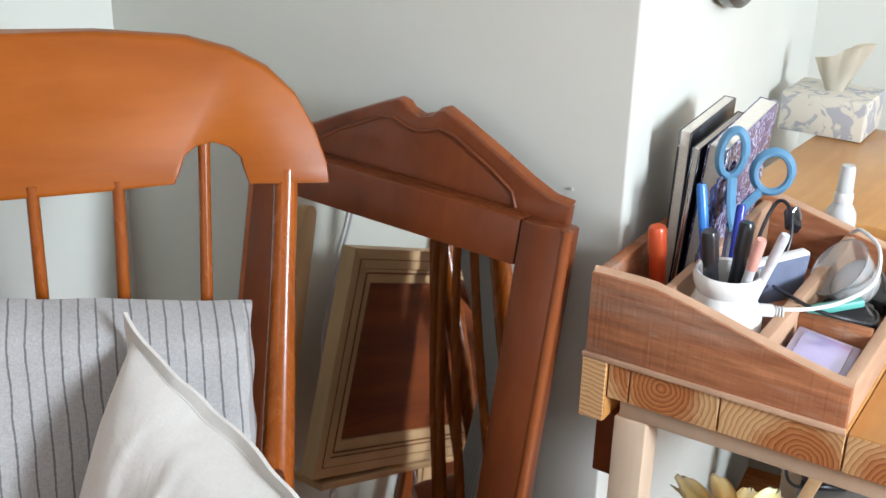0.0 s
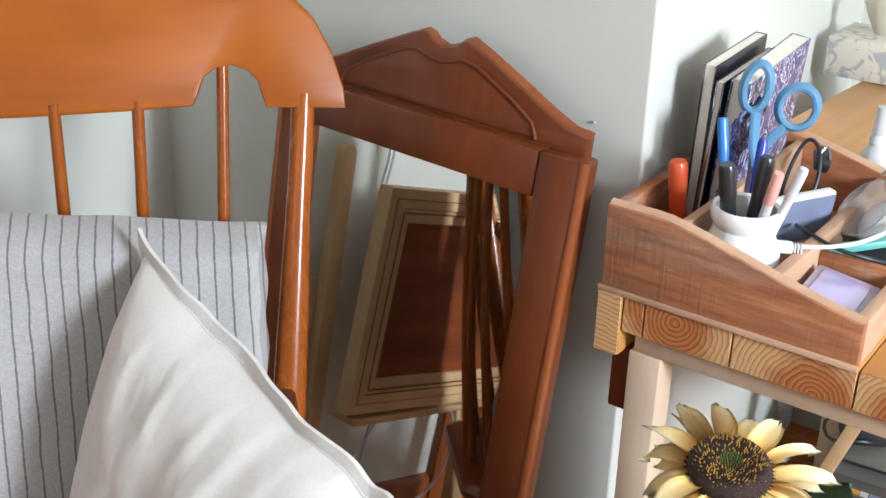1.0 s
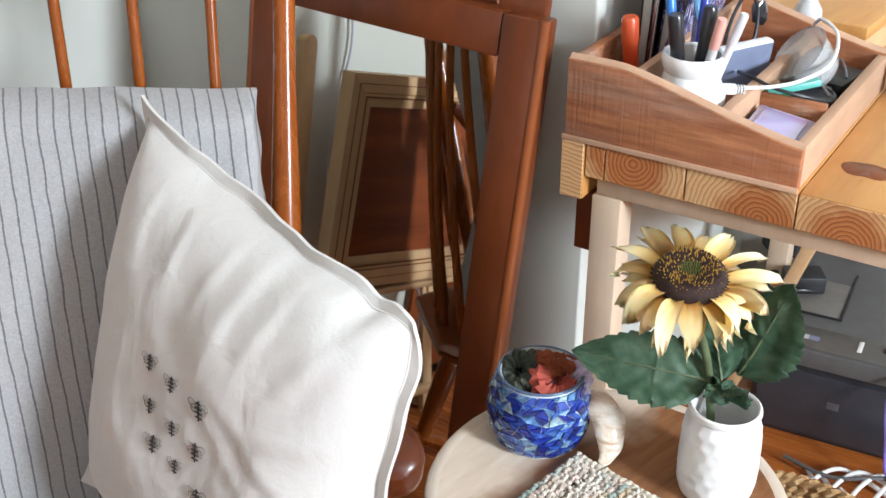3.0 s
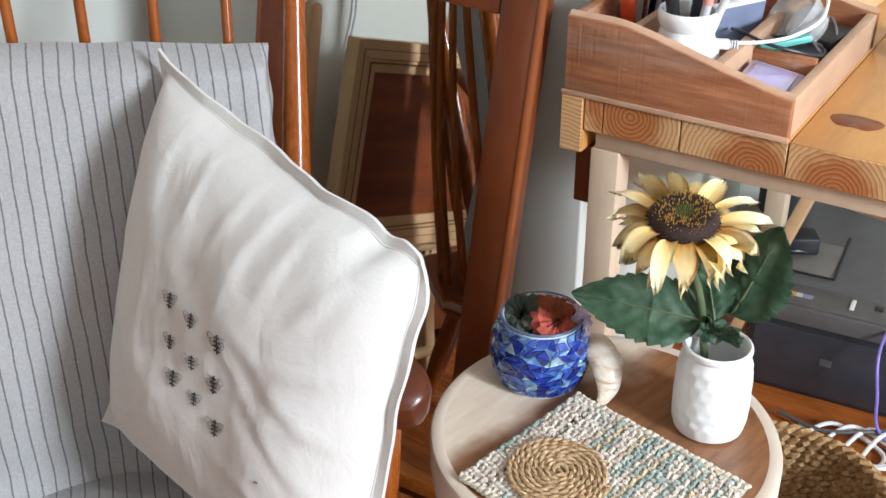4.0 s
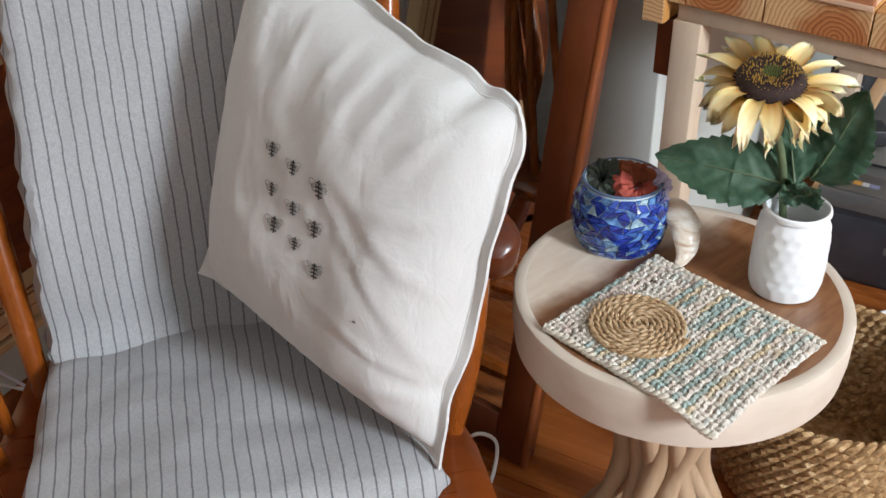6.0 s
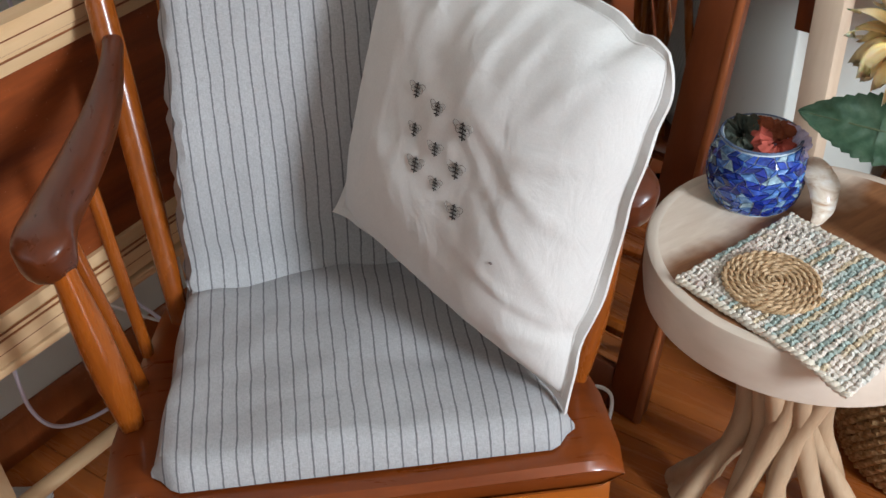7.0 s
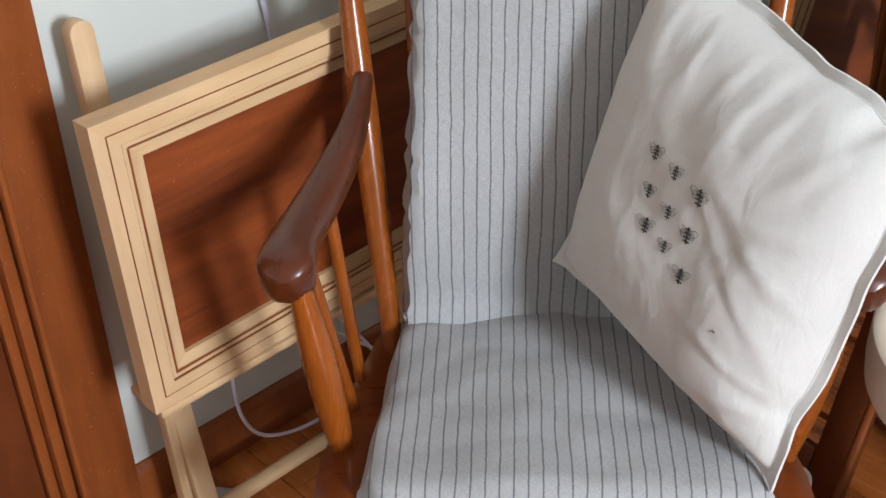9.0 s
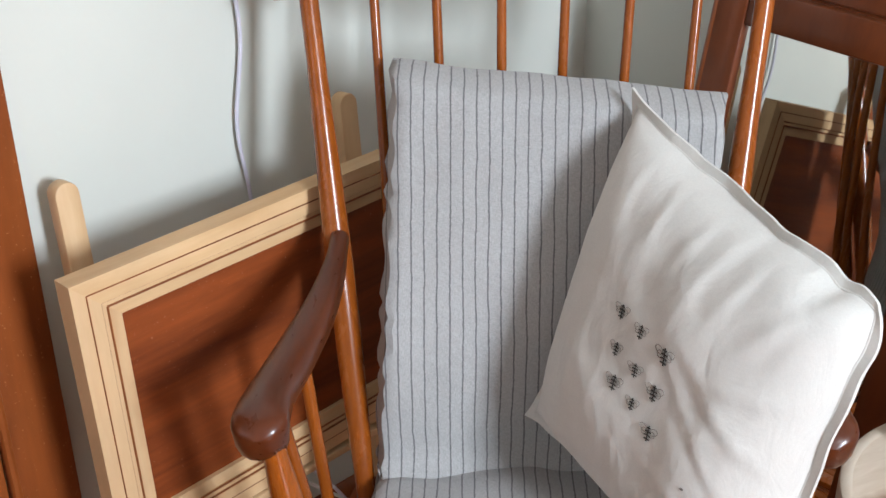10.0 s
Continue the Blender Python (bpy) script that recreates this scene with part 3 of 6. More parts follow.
def pillow_point(u, v, side):
    """u from the left edge to the right, v from the bottom up, both -1 to 1; side 1 front, -1 rear."""
    # plump edges drawn in beside pointed corners, tucks along the flange, a rounded right corner
    if u < 0:
        ku = 0.085 * (1 - abs(v) ** 7)
    else:
        ku = 0.030 * (1 - v * v) + 0.022 * math.exp(-((v + 0.56) / 0.09) ** 2) + 0.010 * math.exp(-((v - 0.62) / 0.10) ** 2)
    if v < 0:
        kv = 0.055 * (1 - abs(u) ** 9)
    else:
        kv = 0.066 * (1 - u * u) + 0.036 * math.exp(-((u - 0.70) / 0.075) ** 2) + 0.012 * math.exp(-((u - 0.30) / 0.08) ** 2) + 0.010 * math.exp(-((u + 0.35) / 0.09) ** 2)
    round_off = 1 - 0.10 * (max(0, u) * max(0, v)) ** 5
    uu, vv = u * (1 - ku) * round_off, v * (1 - kv) * round_off
    a, b = (uu + 1) / 2, (vv + 1) / 2
    p = P_LEFT * (1 - a) * (1 - b) + P_BOTTOM * a * (1 - b) + P_TOP * (1 - a) * b + P_RIGHT * a * b
    nrm = ((P_BOTTOM - P_LEFT).normalized() + (P_RIGHT - P_TOP).normalized()).cross((P_TOP - P_LEFT).normalized() + (P_RIGHT - P_BOTTOM).normalized()).normalized()
    fl = 0.935
    cu, cv = min(1.0, abs(u) / fl), min(1.0, abs(v) / fl)
    body = ((1 - cu ** 3.4) * (1 - cv ** 3.4)) ** 0.5
    thick = 0.0022 + (0.078 if side > 0 else 0.045) * body
    wr = 0.0
    if side > 0:
        wr += 0.0075 * noise.noise(Vector((u * 2.2, v * 2.2, 4.0))) * body
        # pulls running in from the seams
        wr += 0.0016 * math.sin(15 * (u - 0.15 * v) + 3 * noise.noise(Vector((u * 2, v * 2, 0)))) * smoothstep(0.35, 0.85, cv) * (1 - cv) * 3 * (v > 0)
        wr += 0.0018 * math.sin(11 * (u + 0.8 * v) + 4 * noise.noise(Vector((u, v * 2, 8)))) * smoothstep(0.2, 0.8, -v) * smoothstep(-0.2, 0.6, u) * body
        wr += 0.0017 * noise.noise(Vector((u * 6, v * 5, 1.0))) * body + 0.0008 * noise.noise(Vector((u * 19, v * 11, 6.0))) * body
    if side > 0:
        for fu, fv, ang, amp, wid, ln in ((0.70, 0.74, -118, 0.0060, 0.040, 0.26), (0.42, 0.78, -100, 0.0046, 0.034, 0.22), (0.22, 0.80, -96, 0.0058, 0.034, 0.20), (0.02, 0.80, -88, 0.0044, 0.030, 0.18), (-0.25, 0.80, -85, 0.0046, 0.030, 0.18), (-0.52, 0.82, -80, 0.0036, 0.030, 0.16), (0.80, 0.35, 200, 0.0038, 0.045, 0.30), (0.78, 0.02, 152, 0.0046, 0.040, 0.40), (0.80, -0.30, 140, 0.0048, 0.036, 0.42), (0.82, -0.50, 170, 0.0052, 0.034, 0.36), (0.80, -0.66, 196, 0.0046, 0.032, 0.30), (0.45, -0.80, 100, 0.0036, 0.040, 0.24), (0.1, -0.82, 85, 0.0030, 0.040, 0.2)):
            ca, sa = math.cos(radians(ang)), math.sin(radians(ang))
            amp *= 0.40
            bend = 0.05 * noise.noise(Vector((u * 4 + fu * 9, v * 4, 3.0)))
            du, dv = u - fu + bend, v - fv + bend
            along, off = du * ca + dv * sa, -du * sa + dv * ca
            wr += amp * math.exp(-(off / wid) ** 2) * math.exp(-((along - ln * 0.4) / ln) ** 2) * min(1.0, body * 2)
            wr -= 0.6 * amp * math.exp(-((off - 1.7 * wid) / wid) ** 2) * math.exp(-((along - ln * 0.4) / ln) ** 2) * min(1.0, body * 2)
    wave = (0.005 * math.sin(6 * (u + v)) + 0.0011 * math.sin(19 * (u - v) + 5 * noise.noise(Vector((u * 2, v * 2, 5.0))))) * smoothstep(0.85, 1.0, max(abs(u), abs(v)))
    return p + nrm * (side * thick + wr + wave)


def throw_pillow():
    top = thing("throw_pillow", CHAIR, "cream linen throw pillow with flanged edge, leaning on the striped pad", "pillow")
    n = 72
    bm = bmesh.new()
    g = {}
    for side in (1, -1):
        for i in range(n + 1):
            for j in range(n + 1):
                g[side, i, j] = bm.verts.new(pillow_point(2 * i / n - 1, 2 * j / n - 1, side))
        for i in range(n):
            for j in range(n):
                bm.faces.new((g[side, i, j], g[side, i + 1, j], g[side, i + 1, j + 1], g[side, i, j + 1]))
    edge = [(i, 0) for i in range(n)] + [(n, j) for j in range(n)] + [(i, n) for i in range(n, 0, -1)] + [(0, j) for j in range(n, 0, -1)]
    for (a, b), (c, d) in zip(edge, edge[1:] + edge[:1]):
        bm.faces.new((g[1, a, b], g[1, c, d], g[-1, c, d], g[-1, a, b]))
    part("cover", bm, LINEN, top)
    # stitched welt just inside the flange
    k = 0.945
    loop = [(-k, lerp(-k, k, i / 30)) for i in range(30)] + [(lerp(-k, k, i / 30), k) for i in range(30)] + [(k, lerp(k, -k, i / 30)) for i in range(30)] + [(lerp(k, -k, i / 30), -k) for i in range(31)]
    part("welt", tube(bmesh.new(), [pillow_point(u, v, 1) for u, v in loop], 0.0011, 6), LINEN, top)
    return top


PILLOW = throw_pillow()

# ---- mirror ----
MIRROR = pose(-0.4103, 0.8851, 0.0, -8.9, 2.0, -6.4)
MIRROR_GLASS = Nodes("mirror_glass", 0.02, 1.0)
MIRROR_GLASS.bsdf.inputs["Base Color"].default_value = (0.72, 0.72, 0.69, 1)


def mirror():
    top = thing("leaning_mirror", MIRROR, "tall dark mahogany framed mirror with shaped crest leaning on the wall", "mirror")
    x0, x1, z1, w, z0 = -0.410, 0.0, 0.881, 0.051, 0.0
    dark = [("stile", (x0, -0.016, z0), (x0 + w, 0.022, z1)), ("stile", (x1 - w, -0.016, z0), (x1, 0.022, z1)), ("top_rail", (x0 + w, -0.015, z1 - w), (x1 - w, 0.022, z1)), ("bottom_rail", (x0 + w, -0.015, z0), (x1 - w, 0.022, z0 + w + 0.02))]
    for name, lo, hi in dark:
        part(name, box(bmesh.new(), lo, hi, 0.004), MAHOGANY, top)
    # rounded outer moulding
    for a, b in (((x0, -0.010, z0), (x0, -0.010, z1)), ((x1, -0.010, z0), (x1, -0.010, z1))):
        part("outer_moulding", tube(bmesh.new(), [Vector(a), Vector(a).lerp(Vector(b), 0.5), Vector(b)], 0.0068, 10), MAHOGANY_EDGE, top, "lighter rounded edge moulding")
    part("glass", box(bmesh.new(), (x0 + w - 0.003, -0.007, z0 + w), (x1 - w + 0.003, -0.003, z1 - w + 0.003)), MIRROR_GLASS.mat, top, "clear mirror glass", smooth=False)
    part("backing", box(bmesh.new(), (x0 + 0.006, 0.0225, z0 + 0.002), (x1 - 0.006, 0.027, z1 - 0.004)), MAHOGANY, top)
    # crest with two peaks about a dip
    c = (x0 + x1) / 2
    r = [(0.210, 0.872), (0.210, 0.901), (0.185, 0.904), (0.155, 0.917), (0.115, 0.938), (0.058, 0.966), (0.033, 0.977), (0.025, 0.974), (0.018, 0.967), (0.0, 0.961)]
    r = [(x * 0.92, (z - 0.879) * 0.86 + z1) for x, z in r]
    outline = [(c + x, z) for x, z in r] + [(c - x, z) for x, z in r[-2::-1]]
    part("crest", prism(bmesh.new(), [(x, z) for x, z in outline], 0.017, 0.002), MAHOGANY, top, "shaped mahogany crest board", m=Matrix.Translation((0, 0.008, 0)))
    r = [(0.150, 0.884), (0.142, 0.902), (0.11, 0.923), (0.055, 0.951), (0.034, 0.955), (0.015, 0.948), (0.0, 0.945)]
    r = [(x * 0.90, (z - 0.884) * 0.84 + 0.004 + z1) for x, z in r]
    inner = [(c + x, z) for x, z in r] + [(c - x, z) for x, z in r[-2::-1]]
    part("crest_panel", prism(bmesh.new(), inner, 0.004, 0.0015), MAHOGANY, top, m=Matrix.Translation((0, 0.0055, 0)))
    pts = [Vector((x, 0.006, z)) for x, z in inner]
    part("crest_bead", tube(bmesh.new(), pts, 0.0025, 6), MAHOGANY, top)
    edge = [Vector((x, 0.0165, z - 0.001)) for x, z in outline[1:-1]]
    part("crest_edge", tube(bmesh.new(), edge, 0.0088, 8, 0.25), MAHOGANY_EDGE, top, "lighter worn crest edge")
    return top


mirror()

# ---- easel with the framed board ----


def framed_board():
    top = thing("framed_board", pose(-0.945, 0.134, 0.321, 1.2, -1.0, 1.0), "brown wooden board in pale pine frame standing on an easel", "framed board")
    # local: y along the board, x the thickness towards the wall (minus), z up
    L, H, W = 0.515, 0.383, 0.057
    part("panel", box(bmesh.new(), (-0.012, W - 0.006, W - 0.006), (-0.004, L - W + 0.006, H - W + 0.006)), BOARD_PANEL, top, "scratched dark reddish-brown panel", smooth=False)
    for name, y0, y1, z0, z1 in (("frame_top", 0, L, H - W, H), ("frame_bottom", 0, L, 0, W), ("frame_side", 0, W, 0, H), ("frame_side", L - W, L, 0, H)):
        bm = bmesh.new()
        horizontal = name != "frame_side"
        far = name == "frame_top" or y0 > 0.1
        # stepped moulding, mitred at the corners
        for depth, s, e in ((0.0085, 0.0, 0.30), (0.0095, 0.30, 0.56), (0.006, 0.56, 0.70), (0.0025, 0.70, 1.0)):
            a, b = (s * W, e * W)
            if horizontal:
                zz = (H - b, H - a) if name == "frame_top" else (a, b)
                q = [(a, zz[1] if name == "frame_top" else zz[0]), (L - a, zz[1] if name == "frame_top" else zz[0]), (L - b, zz[0] if name == "frame_top" else zz[1]), (b, zz[0] if name == "frame_top" else zz[1])]
            else:
                q = [(a, a), (a, H - a), (b, H - b), (b, b)] if not far else [(L - a, a), (L - a, H - a), (L - b, H - b), (L - b, b)]
            f = bm.faces.new([bm.verts.new((depth, y, z)) for y, z in q])
            r = bmesh.ops.extrude_face_region(bm, geom=[f])
            for v in r["geom"]:
                if isinstance(v, bmesh.types.BMVert):
                    v.co.x = -0.02
        part(name, bm, PINE if horizontal else PINE_UP, top, smooth=False)
    # dark stained lines between the steps
    for s, thick, lift in ((0.30, 0.0009, 0.0090), (0.56, 0.0017, 0.0066), (0.70, 0.0015, 0.0060)):
        a = s * W
        for p0, p1 in (((a, a), (L - a, a)), ((a, H - a), (L - a, H - a)), ((a, a), (a, H - a)), ((L - a, a), (L - a, H - a))):
            part("inlay", tube(bmesh.new(), [(lift, *p0), (lift, (p0[0] + p1[0]) / 2, (p0[1] + p1[1]) / 2), (lift, *p1)], thick, 6), PINE_LINE, top, "dark stained line")
    return top


framed_board()


def bar(bm, a, b, w, d, bevel=0.003, ref=(0, 1, 0)):
    """A squared bar from a to b; w across, d deep."""
    a, b = Vector(a), Vector(b)
    z = (b - a).normalized()
    x = Vector(ref).cross(z).normalized()
    y = z.cross(x)
    m = Matrix.Translation(a) @ Matrix((x, y, z)).transposed().to_4x4()
    return box(bm, (-d / 2, -w / 2, 0), (d / 2, w / 2, (b - a).length), bevel, 2, m)


def easel():
    top = thing("easel", pose(-1.03, 0.0, 0.0), "folding pine easel holding a framed board beside the wall", "easel")
    for y in (0.205, 0.625):
        bm = bmesh.new()
        arc = [(0.015 * math.cos(a), 0.742 + 0.015 * math.sin(a)) for a in (math.pi * k / 10 for k in range(11))]
        prism(bm, [(0.015, 0.0)] + arc + [(-0.015, 0.0)], 0.022, 0.002)
        part("front_leg", bm, PINE_UP, top, m=pose(0.004, y, 0.002) @ pose(0, 0, 0, 0, -4.6, 0) @ pose(-0.011, 0, 0, 0, 0, -90) @ pose(0, 0, 0))
        bm = bmesh.new()
        yy = y + 0.012
        bar(bm, (0.035, yy, 0.004), (-0.075, yy, 0.52), 0.030, 0.014)
        part("rear_leg", bm, PINE_UP, top)
    bm = bmesh.new()
    bar(bm, (0.060, 0.14, 0.316), (0.055, 0.63, 0.316), 0.012, 0.07, ref=(0, 0, 1))
    part("ledge", bm, PINE, top)
    part("rung", tube(bmesh.new(), [(0.03, 0.195, 0.05), (0.03, 0.4, 0.05), (0.03, 0.68, 0.05)], 0.012, 10), PINE, top)
    return top


easel()

# ---- side table ----
TABLE = Vector((-0.172, 0.735, 0))
TABLE_TOP = 0.495


def slab_wood():
    n = Nodes("slab_table_top", 0.36, coat=0.15)
    v = n.place()
    sep = n.node("ShaderNodeSeparateXYZ")
    n.link(n.plain, sep.inputs[0])
    w = n.noise(v, 7.0, 4, 0.55)
    x = n.math("ADD", n.math("SUBTRACT", n.math("ADD", sep.outputs[0], 0.085), n.math("MULTIPLY", sep.outputs[1], 0.10)), n.math("MULTIPLY", n.math("SUBTRACT", w, 0.5), 0.12))
    grain = n.noise(n.place((30, 5, 30), (0, 0, 25)), 3.0, 5, 0.6, 0.4)
    heart = n.ramp(grain, [(0.3, (0.17, 0.070, 0.030)), (0.7, (0.33, 0.155, 0.068))])
    sap = n.ramp(grain, [(0.3, (0.62, 0.50, 0.38)), (0.7, (0.74, 0.63, 0.51))])
    n.colour(n.mix(n.ramp(x, [(0.0, (0, 0, 0)), (0.03, (1, 1, 1))]), sap, heart))
    n.bump(grain, 0.1, 0.0005)
    return n


def side_table():
    top = thing("side_table", pose(TABLE.x, TABLE.y, 0, 0, 0, -20), "round slab-wood side table on a twisted root base", "table")
    sn = slab_wood()
    prof = [(0.0, 0.4945), (0.160, 0.4945), (0.1655, 0.4952), (0.168, 0.4953), (0.1750, 0.4954), (0.1775, 0.4940), (0.1785, 0.490), (0.1785, 0.458), (0.176, 0.436), (0.168, 0.428), (0.0, 0.428)]
    part("tabletop", lathe(bmesh.new(), prof, 96), sn.mat, top, "brown heartwood top with pale sapwood edge")
    rim = [(0.1655, 0.4950), (0.168, 0.4958), (0.1755, 0.4962), (0.1785, 0.4948), (0.1797, 0.4915), (0.1797, 0.458), (0.1770, 0.4355), (0.168, 0.4272)]
    part("rim", lathe(bmesh.new(), rim, 96), wood("pale_sapwood", (0.76, 0.665, 0.555), (0.63, 0.52, 0.40), (1, 1, 3), 0.45, 0.05, 18, 0.8, 0.08), top, "pale sapwood rim")
    rnd = random.Random(5)
    root = wood("bleached_root_wood", (0.58, 0.42, 0.27), (0.36, 0.22, 0.12), (2.4, 2.4, 0.35), 0.6, 0.0, 28, 0.8, 0.35)
    for i in range(13):
        a = 2 * math.pi * i / 13 + rnd.uniform(-0.15, 0.15)
        tw = rnd.uniform(0.9, 1.7) * (1 if i % 3 else -1)
        r0, r1, r2 = rnd.uniform(0.06, 0.12), rnd.uniform(0.022, 0.05), rnd.uniform(0.12, 0.165)
        pts = []
        for t, r, z in ((0, r0, 0.432), (0.2, lerp(r0, r1, 0.6), 0.36), (0.45, r1, 0.25), (0.72, lerp(r1, r2, 0.5), 0.12), (1.0, r2, 0.012)):
            aa = a + tw * t
            pts.append((r * math.cos(aa), r * math.sin(aa), z))
        path = smooth_path(pts, 6)
        rad = [0.013 + 0.004 * noise.noise(Vector((i, k * 0.3, 0))) + (0.004 if k > len(path) - 6 else 0) for k in range(len(path))]
        part("root_leg", tube(bmesh.new(), path, rad, 10), root, top)
    return top


side_table()

# ---- desk ----
DESK = pose(-0.336, 0.997, 0, 0, 0, -5.5)
DESK_TOP = 0.745


def desk():
    top = thing("desk", DESK, "home-built pine desk of glued boards on light pine legs", "desk")
    widths = (0.024, 0.094, 0.120, 0.16, 0.16)
    part("top_edge_board", box(bmesh.new(), (0.0, 0.0, 0.675), (0.0285, 0.88, DESK_TOP), 0.002), PINE_TOP, top)
    xs = [0.029]
    for w in widths:
        part("top_board", box(bmesh.new(), (xs[-1] + 0.0004, 0.0025, 0.703), (xs[-1] + w - 0.0004, 0.88, DESK_TOP), 0.0015), PINE_TOP, top)
        bm = box(bmesh.new(), (-w / 2 + 0.001, -0.0006, -0.0195), (w / 2 - 0.001, 0.0016, 0.0195), 0.0006, 1)
        part("board_end", bm, END_GRAIN, top, "sawn end grain with growth rings", m=Matrix.Translation((xs[-1] + w / 2, 0.001, 0.7243)))
        xs.append(xs[-1] + w)
    part("edge_end", box(bmesh.new(), (0.001, -0.002, 0.676), (0.0275, 0.0, 0.7445), 0.0005, 1), END_GRAIN, top)
    right = xs[-1]
    part("end_rail", box(bmesh.new(), (0.04, 0.012, 0.680), (right - 0.02, 0.034, 0.7025), 0.002), PINE_RAW, top)
    for px in (0.036, right - 0.09):
        part("leg", box(bmesh.new(), (px, 0.010, 0.0), (px + 0.036, 0.046, 0.6795), 0.002), PINE_RAW, top)
        part("leg", box(bmesh.new(), (px, 0.80, 0.0), (px + 0.036, 0.84, 0.703), 0.002), PINE_RAW, top)
    part("corbel", box(bmesh.new(), (0.012, 0.02, 0.600), (0.0355, 0.05, 0.675), 0.002), MAHOGANY, top, "short dark-stained block")
    bm = bmesh.new()
    bar(bm, (0.055, 0.62, 0.05), (0.24, 0.62, 0.66), 0.05, 0.02)
    part("brace", bm, PINE, top, "diagonal pine brace")
    bm = bmesh.new()
    bar(bm, (0.40, 0.10, 0.66), (0.10, 0.62, 0.42), 0.06, 0.02)
    part("brace", bm, PINE_RAW, top, "diagonal pine brace")
    part("knot", lathe(bmesh.new(), [(0, 0.0012), (0.022, 0.0012), (0.024, 0.0)], 24, lambda a, z: 1 + 0.25 * math.cos(2 * a) + 0.06 * math.sin(5 * a)), wood("dark_knot", (0.25, 0.07, 0.02), (0.12, 0.03, 0.01), (1, 1, 1), 0.35, 0.2), top, "dark knot in the board", m=Matrix.Translation((0.312, 0.092, DESK_TOP - 0.0004)))
    return top


desk()


def desk_riser():
    top = thing("desk_riser", pose(-0.298, 1.402, DESK_TOP, 0, 0, -9), "wide pine shelf riser standing on the desk", "shelf")
    part("shelf_board", box(bmesh.new(), (0.0, 0.0, 0.038), (0.225, 0.42, 0.056), 0.003), PINE_TOP, top)
    part("front_board", box(bmesh.new(), (0.002, 0.004, 0.0), (0.223, 0.022, 0.0375), 0.002), PINE, top)
    part("side_board", box(bmesh.new(), (0.2035, 0.0225, 0.0), (0.222, 0.41, 0.0375), 0.002), PINE, top)
    return top


desk_riser()

# ---- organizer ----
ORG = pose(-0.334, 0.998, DESK_TOP, 0, 0, -5.6)


def org_top(x):
    """Height of the sloping side."""
    return lerp(0.092, 0.045, smoothstep(0.05, 0.262, x) * 0.35 + 0.65 * max(0, min(1, (x - 0.06) / 0.2)))


def organizer():
    top = thing("desk_organizer", ORG, "salvaged-wood desk organizer with sloping sides and dividers, on the desk", "organizer")
    w, d = 0.262, 0.345
    xs = [i / 16 * w for i in range(17)]
    prof = [(0, 0), (w, 0)] + [(x, org_top(x)) for x in xs[::-1]]
    part("front_side", prism(bmesh.new(), prof, 0.012, 0.0012), SALVAGED, top, "weathered brown sloping side")
    part("rear_side", prism(bmesh.new(), prof, 0.012, 0.0012), SALVAGED, top, m=Matrix.Translation((0, d - 0.012, 0)))
    edge = [Vector((x, 0.006, org_top(x) + 0.0006)) for x in xs]
    part("cut_edge", tube(bmesh.new(), edge, 0.0058, 6, 0.2), SALVAGED_CUT, top, "pale sawn edge")
    part("cut_edge", tube(bmesh.new(), [p + Vector((0, d - 0.012, 0)) for p in edge], 0.0058, 6, 0.2), SALVAGED_CUT, top, "pale sawn edge")
    part("tall_end", box(bmesh.new(), (0.0, 0.0125, 0.0), (0.012, d - 0.0125, 0.092), 0.0012), SALVAGED, top)
    part("low_end", box(bmesh.new(), (w - 0.012, 0.0125, 0.0), (w, d - 0.0125, 0.045), 0.0012), SALVAGED_CUT, top)
    part("bottom", box(bmesh.new(), (0.0125, 0.0125, 0.002), (w - 0.0125, d - 0.0125, 0.01)), SALVAGED, top)
    part("base_trim", box(bmesh.new(), (-0.002, -0.0045, 0.0), (w + 0.002, -0.0003, 0.0055), 0.0008), SALVAGED_CUT, top)
    part("divider", box(bmesh.new(), (0.066, 0.0125, 0.0105), (0.076, d - 0.0125, 0.084), 0.001), SALVAGED_CUT, top)
    part("divider", box(bmesh.new(), (0.165, 0.0125, 0.0105), (0.177, d - 0.0125, 0.062), 0.001), SALVAGED_CUT, top)
    part("cross_divider", box(bmesh.new(), (0.1775, 0.12, 0.0105), (w - 0.0125, 0.129, 0.05), 0.001), SALVAGED, top)
    return top


organizer()

# ---- things on the side table ----
GLAZE_WHITE = plain("white_ceramic", (0.80, 0.80, 0.78), 0.38, coat=0.2, spread=0.03, relief=0.08)
BLUE_GLAZE = Nodes("blue_mosaic_glaze", 0.12, coat=0.6)
_v = BLUE_GLAZE.place()
_rand = BLUE_GLAZE.ramp(BLUE_GLAZE.info.outputs["Random"], [(0.0, (0.010, 0.020, 0.12)), (0.32, (0.016, 0.04, 0.34)), (0.6, (0.05, 0.13, 0.50)), (0.8, (0.14, 0.30, 0.56)), (1.0, (0.42, 0.56, 0.58))])
_streak = BLUE_GLAZE.ramp(BLUE_GLAZE.noise(_v, 130.0, 4, 0.6, 0.6), [(0.33, (0.12, 0.16, 0.25)), (0.55, (0.8, 0.85, 0.9)), (0.74, (2.2, 2.0, 1.6))])
BLUE_GLAZE.colour(BLUE_GLAZE.mix(0.8, _rand, _streak, "MULTIPLY"))


